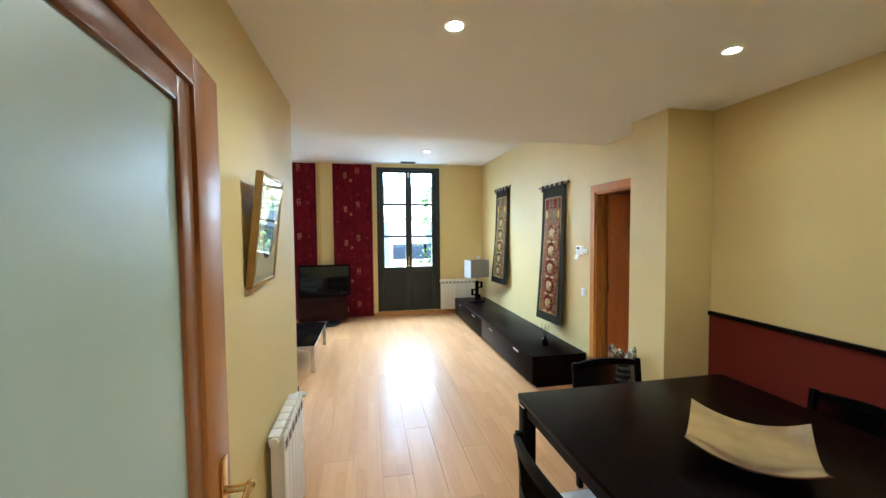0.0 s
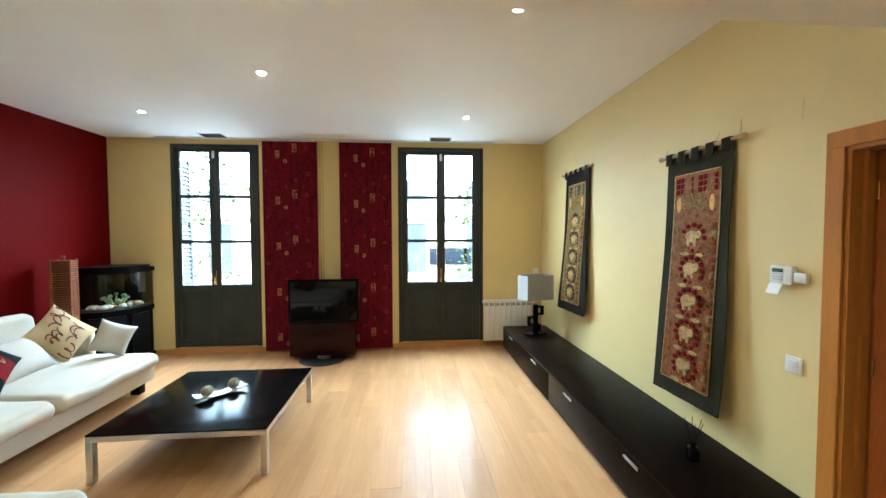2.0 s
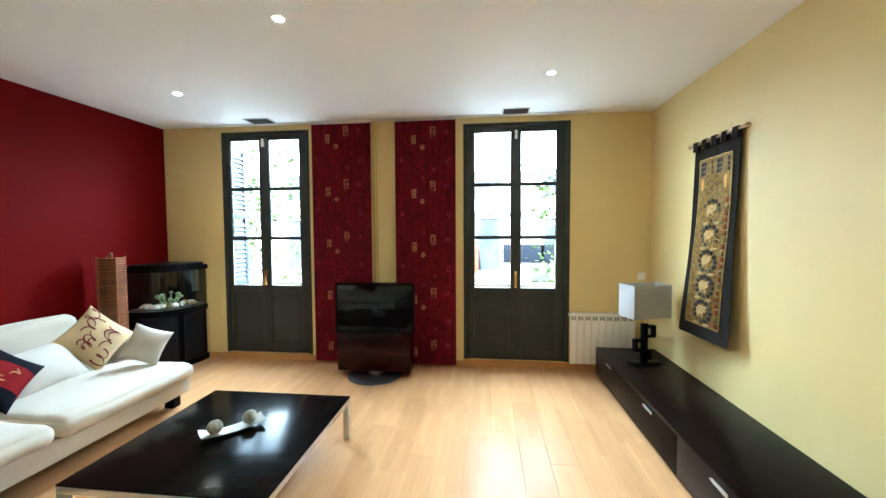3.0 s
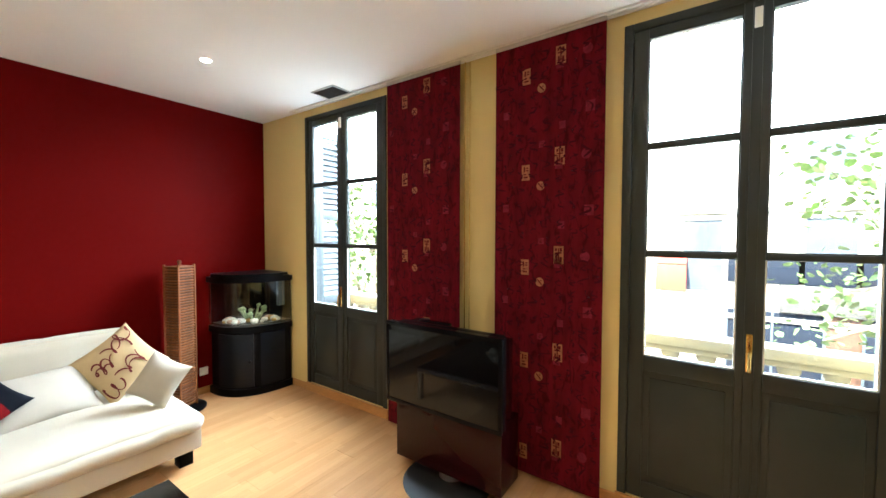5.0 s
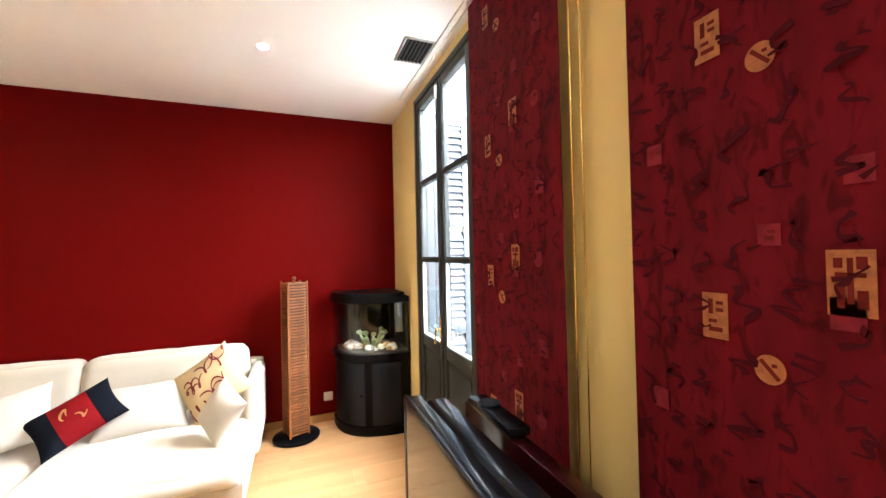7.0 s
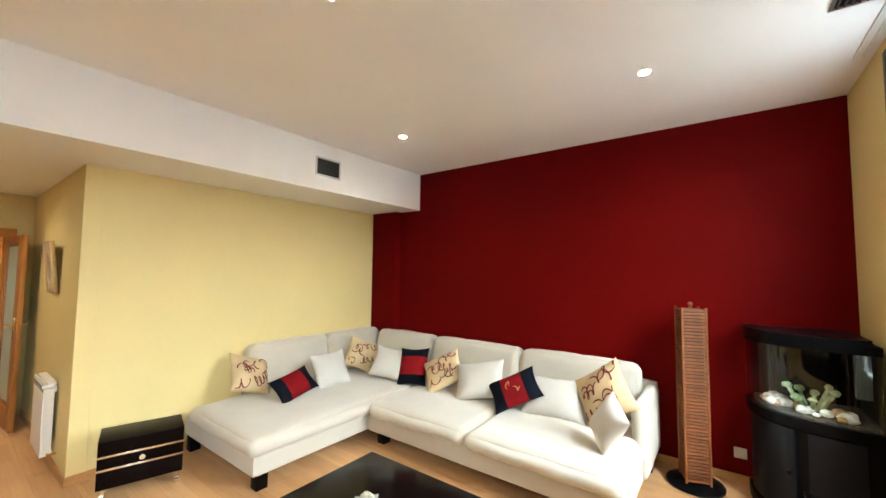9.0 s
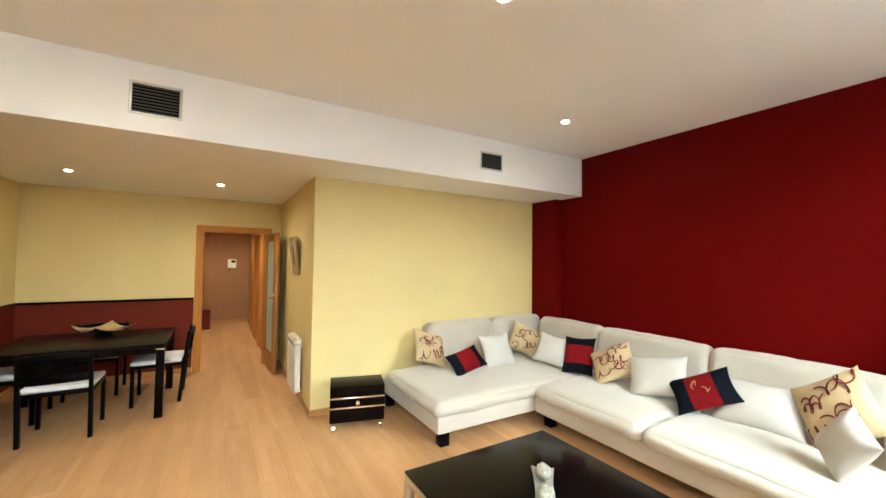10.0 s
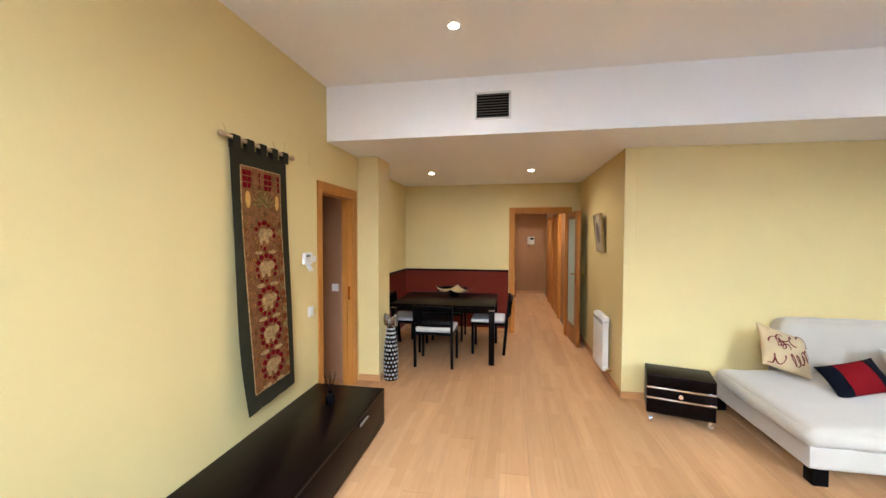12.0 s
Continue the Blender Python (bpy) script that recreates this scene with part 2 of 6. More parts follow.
setting("wall_dining_south", joined(
    block(DS[1], DINE_S - 0.12, 0, DINE_E + T, DINE_S, SOFFIT),
    block(DS[0], DINE_S - 0.12, DS[2], DS[1], DINE_S, SOFFIT),
    block(PARTITION, DINE_S - 0.12, 0, DS[0], DINE_S, SOFFIT)), YELLOW, "pale yellow painted wall with the hall doorway", "wall")
xs = [WEST - T, WIN[0][0], WIN[0][1], WIN[1][0], WIN[1][1], EAST + T]
north = [block(xs[i], NORTH, 0, xs[i + 1], NORTH + 0.14, TOP) for i in (0, 2, 4)]
for a, b in WIN:
    north += [block(a, NORTH, HEAD, b, NORTH + 0.14, TOP), block(a, NORTH, 0, b, NORTH + 0.14, SILL - 0.001)]
setting("wall_north", joined(*north), YELLOW, "pale yellow painted outer wall with two glazed balcony doors", "wall")
setting("ceiling", block(WEST - T, BULK, TOP, EAST + T, NORTH + 0.14, TOP + 0.12), WHITE, "white painted plaster ceiling with recessed spots", "ceiling")
setting("ceiling_bulkhead", block(WEST - T, DINE_S - 0.12, SOFFIT, DINE_E + T, BULK, TOP + 0.12), WHITE, "white dropped ceiling with air grilles in its face", "ceiling")

# hall beyond the doorway
HT = 2.45
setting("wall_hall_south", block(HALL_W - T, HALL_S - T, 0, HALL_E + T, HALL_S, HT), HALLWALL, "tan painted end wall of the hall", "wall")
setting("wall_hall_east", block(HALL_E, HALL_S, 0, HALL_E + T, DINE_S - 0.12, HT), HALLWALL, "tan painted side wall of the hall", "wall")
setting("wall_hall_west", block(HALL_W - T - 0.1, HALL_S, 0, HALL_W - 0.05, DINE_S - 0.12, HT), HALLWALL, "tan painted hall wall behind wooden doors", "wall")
setting("ceiling_hall", block(HALL_W - T, HALL_S - T, HT, HALL_E + T, DINE_S - 0.12, HT + 0.1), WHITE, "white painted hall ceiling", "ceiling")

# dado of the dining corner
setting("dado_east", block(DINE_E - 0.008, DINE_S, 0.07, DINE_E - 0.0005, 2.80, 1.035), MAROON, "brick red painted dado panel", "dado")
setting("dado_south", block(0.69, DINE_S + 0.0005, 0.07, DINE_E - 0.008, DINE_S + 0.008, 1.035), MAROON, "brick red painted dado panel", "dado")
setting("dado_rail", joined(block(DINE_E - 0.028, DINE_S, 1.035, DINE_E - 0.0005, 2.799, 1.065, 0.006),
                            block(0.69, DINE_S + 0.0005, 1.0345, DINE_E - 0.027, DINE_S + 0.028, 1.0645, 0.006)), WENGE, "dark wooden dado rail", "rail")


# skirting boards
def skirting(name, x0, y0, x1, y1):
    setting(name, block(x0, y0, 0.0, x1, y1, 0.072, 0.004), TRIM_FLAT, "orange varnished wooden skirting board", "skirting")


K = 0.014
skirting("baseboard_west", WEST + 0.0005, 3.551, WEST + K, NORTH - K)
skirting("baseboard_pilaster", -3.6095, SOUTH + K, -3.61 + K, 3.565)
setting("baseboard_south", skewed(block(-3.6, SOUTH + 0.0005, 0, PARTITION, SOUTH + K, 0.072, 0.004)), TRIM_FLAT, "orange varnished wooden skirting board", "skirting")
skirting("baseboard_partition", PARTITION + 0.0005, DINE_S + 0.08, PARTITION + K, SOUTH + SKEW + K)
skirting("baseboard_east_1", EAST - K, 4.10, EAST - 0.0005, NORTH - K)
skirting("baseboard_pillar_north", 2.10 - K, 3.1805, EAST - 0.001, 3.18 + K)
skirting("baseboard_pillar_west", 2.10 - K, 2.80 - K, 2.0995, 3.18)
skirting("baseboard_pillar_south", 2.10, 2.80 - K, DINE_E, 2.7995)
skirting("baseboard_dining_east", DINE_E - K, DINE_S + K, DINE_E - 0.0005, 2.785)
skirting("baseboard_dining_south", 0.69, DINE_S + 0.0005, DINE_E, DINE_S + K)
skirting("baseboard_north_1", WEST, NORTH - K, WIN[0][0] - 0.01, NORTH - 0.0005)
skirting("baseboard_north_2", WIN[0][1] + 0.01, NORTH - K, WIN[1][0] - 0.01, NORTH - 0.0005)
skirting("baseboard_north_3", WIN[1][1] + 0.01, NORTH - K, EAST, NORTH - 0.0005)
for i, (a, b) in enumerate(WIN):
    setting(f"threshold_{i + 1}", block(a - 0.01, NORTH - 0.02, 0, b + 0.01, NORTH - 0.0005, SILL - 0.004, 0.004), TRIM_FLAT, "orange wooden threshold below a balcony door", "threshold")


# ---- balcony doors ----
def balcony_door(index, x0, x1, glass_x):
    """A grey double glazed door, three panes to a leaf above a solid panel."""
    w = tagged(new(f"window_{index}"), "dark grey painted double balcony door with six panes", "window", "balcony doors", "structure")
    y0, y1 = NORTH - 0.012, NORTH + 0.07
    part("frame", joined(block(x0, y0, SILL, x0 + 0.05, y1, HEAD, 0.004), block(x1 - 0.05, y0, SILL, x1, y1, HEAD, 0.004),
                         block(x0 + 0.05, y0, HEAD - 0.045, x1 - 0.05, y1, HEAD, 0.004), block(x0 + 0.05, NORTH + 0.052, SILL, x1 - 0.05, y1, SILL + 0.03),
                         block(x0 + 0.044, NORTH + 0.052, SILL + 0.031, x0 + 0.08, y1 + 0.001, HEAD - 0.046), block(x1 - 0.08, NORTH + 0.052, SILL + 0.031, x1 - 0.044, y1 + 0.001, HEAD - 0.046)), GREYPAINT, w)
    ya, yb = NORTH - 0.002, NORTH + 0.05
    ga, gb, gc, gd = glass_x
    mid = (gb + gc) / 2
    for (lo, hi), (g0, g1) in (((x0 + 0.053, mid - 0.002), (ga, gb)), ((mid + 0.002, x1 - 0.053), (gc, gd))):
        leaf = part("leaf", joined(
            block(lo, ya, SILL + 0.005, g0, yb, HEAD - 0.048, 0.004), block(g1, ya, SILL + 0.005, hi, yb, HEAD - 0.048, 0.004),
            block(g0, ya, 2.818, g1, yb, HEAD - 0.048, 0.004), block(g0, ya, 0.875, g1, yb, 0.965, 0.004),
            block(g0, ya, SILL + 0.005, g1, yb, SILL + 0.11, 0.004)), GREYPAINT, w)
        part("panel", joined(block(g0, ya + 0.014, SILL + 0.11, g1, yb - 0.01, 0.875), block(g0 + 0.035, ya + 0.006, SILL + 0.15, g1 - 0.035, ya + 0.015, 0.835, 0.004)), GREYPAINT, leaf)
        for z in (2.2, 1.57):
            part("glazing_bar", block(g0, ya + 0.004, z - 0.017, g1, yb - 0.004, z + 0.017, 0.004), GREYPAINT, leaf)
        for za, zb in ((0.965, 1.553), (1.587, 2.183), (2.217, 2.818)):
            p = part("pane", block(g0, ya + 0.022, za, g1, ya + 0.026, zb), PANE, leaf)
            p.visible_shadow = False
            part("putty_bead", joined(block(g0, ya + 0.010, za, g0 + 0.008, ya + 0.021, zb), block(g1 - 0.008, ya + 0.010, za, g1, ya + 0.021, zb),
                                      block(g0 + 0.008, ya + 0.010, za, g1 - 0.008, ya + 0.021, za + 0.008)), WHITEPLASTIC if za < 1 else GREYPAINT, leaf)
    part("cover_strip", block(mid - 0.022, ya - 0.012, SILL + 0.01, mid + 0.022, ya - 0.001, HEAD - 0.06, 0.004), GREYPAINT, w)
    h = part("handle_plate", block(mid - 0.014, ya - 0.02, 0.97, mid + 0.014, ya - 0.012, 1.17, 0.003), BRASS, w, "brass espagnolette handle")
    part("handle", joined(rod((mid, ya - 0.02, 1.08), (mid, ya - 0.055, 1.08), 0.008), rod((mid, ya - 0.052, 1.085), (mid, ya - 0.058, 0.98), 0.007, 0.009)), BRASS, h)
    part("top_bolt", block(mid - 0.016, ya - 0.024, 2.73, mid + 0.016, ya - 0.012, 2.83, 0.003), WHITEPLASTIC, w, "white bolt case")


balcony_door(1, *WIN[0], (-2.795, -2.402, -2.276, -1.867))
balcony_door(2, *WIN[1], (0.331, 0.764, 0.877, 1.288))


# ---- doors ----
def casing(name, label, axis, lo, hi, height, face, depth, width=0.078, sign=-1):
    """A flat architrave round an opening in the plane axis = face, with the lining through the wall."""
    f0, f1 = sorted((face, face + sign * 0.014))
    d0, d1 = sorted((face, face - sign * depth))
    pieces = []
    for a, b, z0, z1 in ((lo - width, lo, 0, height), (hi, hi + width, 0, height), (lo - width, hi + width, height, height + width)):
        pieces.append(block(f0, a, z0, f1, b, z1, 0.003) if axis == "x" else block(a, f0, z0, b, f1, z1, 0.003))
    e = 0.018
    for a, b, z0, z1 in ((lo - 0.002, lo + e, 0, height), (hi - e, hi + 0.002, 0, height), (lo + e, hi - e, height - e, height + 0.002)):
        pieces.append(block(d0, a, z0, d1, b, z1) if axis == "x" else block(a, d0, z0, b, d1, z1))
    return setting(name, joined(*pieces), TRIM, label, "door frame")


casing("door_frame_1", "orange varnished wooden door frame on the yellow wall", "x", DE[0], DE[1], DE[2], EAST, T)
casing("door_frame_2", "orange varnished wooden frame of the hall doorway", "y", DS[0], DS[1], DS[2], DINE_S, 0.12, sign=1)

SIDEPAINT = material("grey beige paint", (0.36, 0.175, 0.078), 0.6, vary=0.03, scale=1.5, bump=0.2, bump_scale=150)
X1, YS, YN = 4.1, 3.21, 4.16
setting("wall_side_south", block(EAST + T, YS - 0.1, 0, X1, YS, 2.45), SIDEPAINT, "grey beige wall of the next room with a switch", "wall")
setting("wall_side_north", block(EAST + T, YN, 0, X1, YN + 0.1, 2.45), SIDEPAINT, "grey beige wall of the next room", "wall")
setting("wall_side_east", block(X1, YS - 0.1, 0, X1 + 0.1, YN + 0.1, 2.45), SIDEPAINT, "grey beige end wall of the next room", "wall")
setting("ceiling_side", block(EAST + T, YS - 0.1, 2.45, X1 + 0.1, YN + 0.1, 2.55), WHITE, "white ceiling of the next room", "ceiling")
door = tagged(new("door_1"), "red brown wooden flush door standing open into the next room", "door", kind="structure")
door.matrix_world = pose(EAST + T + 0.012, DE[1] - 0.022, 0, 0, 0, -14)
part("leaf", block(0, 0, 0.008, 0.66, 0.04, DE[2] - 0.022, 0.003), DOORWOOD, door)
for z in (0.25, 1.05, 1.85):
    part("hinge", rod((-0.004, -0.006, z - 0.04), (-0.004, -0.006, z + 0.04), 0.007), BRASS, door)
hp = part("handle_plate", block(0.56, -0.006, 0.93, 0.60, 0, 1.13, 0.002), BRASS, door, "brass handle plate")
part("handle", joined(rod((0.58, -0.004, 1.06), (0.58, -0.05, 1.06), 0.008), rod((0.58, -0.046, 1.06), (0.47, -0.046, 1.06), 0.008)), BRASS, hp)
setting("strike_plate", block(EAST + 0.03, DE[0] + 0.018, 0.94, EAST + 0.055, DE[0] + 0.0205, 1.08), BRASS, "brass strike plate in the door frame", "door fitting")
setting("door_stop", joined(block(EAST + 0.06, DE[1] - 0.034, 0, EAST + 0.075, DE[1] - 0.0185, DE[2] - 0.02), block(EAST + 0.06, DE[0] + 0.0185, 0, EAST + 0.075, DE[0] + 0.034, DE[2] - 0.02)), TRIM, "orange wooden door stop strips", "door frame")

FROST = material("frosted glass", (0.56, 0.68, 0.58), 0.4, vary=0.02, scale=2)
FROST.node_tree.nodes["Principled BSDF"].inputs["Transmission Weight"].default_value = 0.25
LEAFWOOD = material("dark orange varnished door wood", (0.36, 0.15, 0.036), 0.35, gloss=0.15, vary=0.12, scale=3, stretch=(6, 6, 0.7), grain=0.12)
door = tagged(new("door_2"), "wooden door with a frosted glass panel standing open", "door", kind="structure")
door.matrix_world = pose(DS[0] - 0.004, DINE_S + 0.008, 0, 0, 0, 94.5)
LW = 0.715
part("leaf", joined(block(0, 0, 0.008, 0.045, 0.04, 2.005, 0.004), block(LW - 0.15, 0, 0.008, LW, 0.04, 2.005, 0.004), block(0.045, 0, 1.945, LW - 0.15, 0.04, 2.005, 0.004), block(0.045, 0, 0.008, LW - 0.15, 0.04, 0.22, 0.004)), LEAFWOOD, door)
part("glass_panel", block(0.055, 0.017, 0.26, LW - 0.20, 0.023, 1.905), FROST, door, "frosted glass panel")
part("glazing_bead", joined(block(0.045, 0.008, 0.22, 0.06, 0.032, 1.945, 0.004), block(LW - 0.21, 0.008, 0.22, LW - 0.15, 0.032, 1.945, 0.005), block(0.06, 0.0085, 1.895, LW - 0.21, 0.0315, 1.945, 0.005), block(0.06, 0.0085, 0.22, LW - 0.21, 0.0315, 0.27, 0.005)), material("dark brown moulding wood", (0.25, 0.105, 0.032), 0.35, gloss=0.25, vary=0.12, scale=4, grain=0.1), door, "dark brown moulding round the glass")
for side in (-1, 1):
    ys = (-0.007, 0) if side < 0 else (0.04, 0.047)
    hp = part("handle_plate", block(LW - 0.085, ys[0], 0.93, LW - 0.045, ys[1], 1.15, 0.003), BRASS, door, "brass handle plate")
    yo = -0.055 if side < 0 else 0.095
    part("handle", joined(rod((LW - 0.065, 0.02 + side * 0.02, 1.075), (LW - 0.065, yo, 1.075), 0.009), rod((LW - 0.06, yo, 1.075), (LW - 0.18, yo, 1.07), 0.009, 0.007), ball((LW - 0.062, yo, 1.075), 0.012)), BRASS, hp)


# ---- soft shapes ----
def soft_block(x0, y0, z0, x1, y1, z1, r=0.06, puff=0.0, cuts=13, wobble=0.004, seed=0, side_puff=0.0):
    """An upholstered block: rounded edges, a domed top and slightly uneven faces."""
    bm = bmesh.new()
    bmesh.ops.create_cube(bm, size=2)
    bmesh.ops.subdivide_edges(bm, edges=list(bm.edges), cuts=cuts, use_grid_fill=True)
    c = Vector(((x0 + x1) / 2, (y0 + y1) / 2, (z0 + z1) / 2))
    h = Vector(((x1 - x0) / 2, (y1 - y0) / 2, (z1 - z0) / 2))
    rr = min(r, h.x * 0.98, h.y * 0.98, h.z * 0.98)
    for v in bm.verts:
        u = Vector([math.sin(a * math.pi / 2) for a in v.co])
        p = Vector((u.x * h.x, u.y * h.y, u.z * h.z))
        q = Vector([max(-(h[i] - rr), min(h[i] - rr, p[i])) for i in range(3)])
        d = p - q
        if d.length > 1e-6:
            p = q + d.normalized() * rr
        dome = (1 - u.x * u.x) * (1 - u.y * u.y)
        if u.z > 0:
            p.z += puff * dome ** 0.6 * u.z
        p.x += side_puff * u.x * (1 - u.y * u.y) * (1 - u.z * u.z)
        p.y += side_puff * u.y * (1 - u.x * u.x) * (1 - u.z * u.z)
        p += c
        at = p + Vector((seed * 3.1, seed * 1.7, 0))
        p += wobble * noise.noise_vector(at * 5.0) + wobble * 0.5 * noise.noise_vector(at * 13.0)
        v.co = p
    return bm


def pillow_point(u, v, w, h, t, side=1.0):
    """A point of a pillow's face; u and v run from -1 to 1."""
    e = max(0.0, (1 - abs(u) ** 2.6)) ** 0.55 * max(0.0, (1 - abs(v) ** 2.6)) ** 0.55
    pinch = 1 - 0.10 * (1 - abs(u) ** 2) * abs(v) - 0.0
    pinch_v = 1 - 0.10 * (1 - abs(v) ** 2) * abs(u)
    return Vector((u * w / 2 * pinch_v, side * (t / 2) * e, v * h / 2 * pinch))


def pillow_mesh(w, h, t, n=14, seed=0):
    bm = bmesh.new()
    for side in (1, -1):
        g = []
        for j in range(n + 1):
            row = []
            for i in range(n + 1):
                u, v = math.sin((2 * i / n - 1) * math.pi / 2), math.sin((2 * j / n - 1) * math.pi / 2)
                p = pillow_point(u, v, w, h, t, side)
                p.y += side * 0.008 * noise.noise(Vector((u * 2 + seed, v * 2, seed))) * (1 - u * u) * (1 - v * v)
                row.append(bm.verts.new(p))
            g.append(row)
        for j in range(n):
            for i in range(n):
                bm.faces.new((g[j][i], g[j][i + 1], g[j + 1][i + 1], g[j + 1][i]))
    bmesh.ops.remove_doubles(bm, verts=bm.verts, dist=0.0008)
    return bm


def ribbon(points, width, lift=None, thick=0.0015):
    """A thin flat band along points; lift gives the outward direction."""
    bm = bmesh.new()
    prev = None
    n = len(points)
    for k, p in enumerate(points):
        d = (points[min(k + 1, n - 1)] - points[max(k - 1, 0)]).normalized()
        out = lift[k] if lift else Vector((0, -1, 0))
        s = d.cross(out).normalized() * (width(k / (n - 1)) if callable(width) else width) / 2
        ring = [bm.verts.new(p - s), bm.verts.new(p + s), bm.verts.new(p + s + out * thick), bm.verts.new(p - s + out * thick)]
        if prev:
            for a in range(4):
                bm.faces.new((prev[a], prev[(a + 1) % 4], ring[(a + 1) % 4], ring[a]))
        else:
            bm.faces.new(ring)
        prev = ring
    bm.faces.new(prev[::-1])
    return bm


# ---- corner sofa ----
def sofa():
    s = thing("corner_sofa", "off white fabric corner sofa with chaise on black block feet", "sofa", (-3.0, 4.5, 0))
    o = Vector((3.0, -4.5, 0))

    def at(bm):
        return moved(bm, Matrix.Translation(o))
    # low frames
    part("chaise_base", at(soft_block(-3.60, 3.14, 0.13, -1.25, 4.42, 0.285, 0.02, 0, 9, 0.002)), SOFA, s)
    part("seat_base", at(soft_block(-3.66, 4.425, 0.13, -2.36, 6.715, 0.285, 0.02, 0, 9, 0.002)), SOFA, s)
    # seat cushions
    part("chaise_cushion", at(soft_block(-3.35, 3.30, 0.275, -1.21, 4.46, 0.415, 0.07, 0.035, 30, 0.009, 1, 0.02)), SOFA, s)
    part("seat_cushion", at(soft_block(-3.42, 4.465, 0.275, -2.31, 5.55, 0.415, 0.07, 0.04, 30, 0.009, 2, 0.02)), SOFA, s)
    part("seat_cushion", at(soft_block(-3.42, 5.56, 0.275, -2.295, 6.715, 0.415, 0.07, 0.04, 30, 0.009, 3, 0.02)), SOFA, s)
    # frame backs and arm
    part("back_frame", at(soft_block(-3.60, 3.145, 0.14, -1.75, 3.215, 0.72, 0.03, 0, 9, 0.002)), SOFA, s)
    part("back_frame", at(soft_block(-3.69, 3.58, 0.14, -3.58, 6.735, 0.72, 0.03, 0, 9, 0.002)), SOFA, s)
    part("arm", at(soft_block(-3.66, 6.64, 0.14, -2.95, 6.75, 0.69, 0.05, 0.01, 11, 0.003, 5)), SOFA, s)
    # loose back cushions
    for a, b, seed in ((-2.70, -1.76, 1), (-3.56, -2.715, 2)):
        bm = soft_block(a, -0.11, 0, b, 0.11, 0.485, 0.07, 0.02, 24, 0.009, seed, 0.02)
        part("back_cushion", at(moved(bm, pose(0, 3.30, 0.40, 10))), SOFA, s)
    for a, b, seed in ((3.42, 4.355, 3), (4.365, 5.51, 4), (5.52, 6.62, 6)):
        bm = soft_block(-0.11, a, 0, 0.11, b, 0.465, 0.07, 0.02, 24, 0.009, seed, 0.02)
        part("back_cushion", at(moved(bm, pose(-3.46, 0, 0.41, 0, -9))), SOFA, s)
    for x, y in ((-1.35, 4.33), (-1.30, 3.24), (-2.49, 4.52), (-2.49, 6.64), (-3.5, 6.66), (-3.45, 3.25)):
        part("foot", at(block(x - 0.045, y - 0.045, 0, x + 0.045, y + 0.045, 0.135, 0.004)), BLACKWOOD, s, "black wooden block foot")
    return s


sofa()


# scatter cushions
def striped():
    m = material("navy and red banded cloth", (0.15, 0.004, 0.006), 0.85, gloss=0.08, vary=0.05, scale=8, bump=0.4, bump_scale=300)
    n, l = m.node_tree.nodes, m.node_tree.links
    co = next(x for x in n if x.bl_idname == "ShaderNodeTexCoord")
    sep = n.new("ShaderNodeSeparateXYZ")
    l.new(co.outputs["Object"], sep.inputs[0])
    ab = n.new("ShaderNodeMath")
    ab.operation = "ABSOLUTE"
    l.new(sep.outputs[0], ab.inputs[0])
    gt = n.new("ShaderNodeMath")
    gt.operation = "GREATER_THAN"
    gt.inputs[1].default_value = 0.10
    l.new(ab.outputs[0], gt.inputs[0])
    mix = n.new("ShaderNodeMix")
    mix.data_type = "RGBA"
    l.new(gt.outputs[0], mix.inputs[0])
    src = n["Principled BSDF"].inputs["Base Color"].links[0].from_socket
    l.new(src, mix.inputs[6])
    mix.inputs[7].default_value = (0.004, 0.005, 0.009, 1)
    l.new(mix.outputs[2], n["Principled BSDF"].inputs["Base Color"])
    return m


BANDED = striped()
CREAMCLOTH = material("cream printed cotton", (0.52, 0.385, 0.20), 0.88, vary=0.10, scale=9, bump=0.4, bump_scale=300)
IVORY = material("ivory cotton", (0.48, 0.435, 0.365), 0.9, vary=0.04, scale=6, bump=0.5, bump_scale=300)
MOTIF = material("dull gold stitching", (0.34, 0.15, 0.04), 0.7, vary=0.2, scale=40, bump=0.5, bump_scale=200)
SCRIPT = material("dark red print", (0.13, 0.010, 0.009), 0.85, vary=0.1, scale=20)


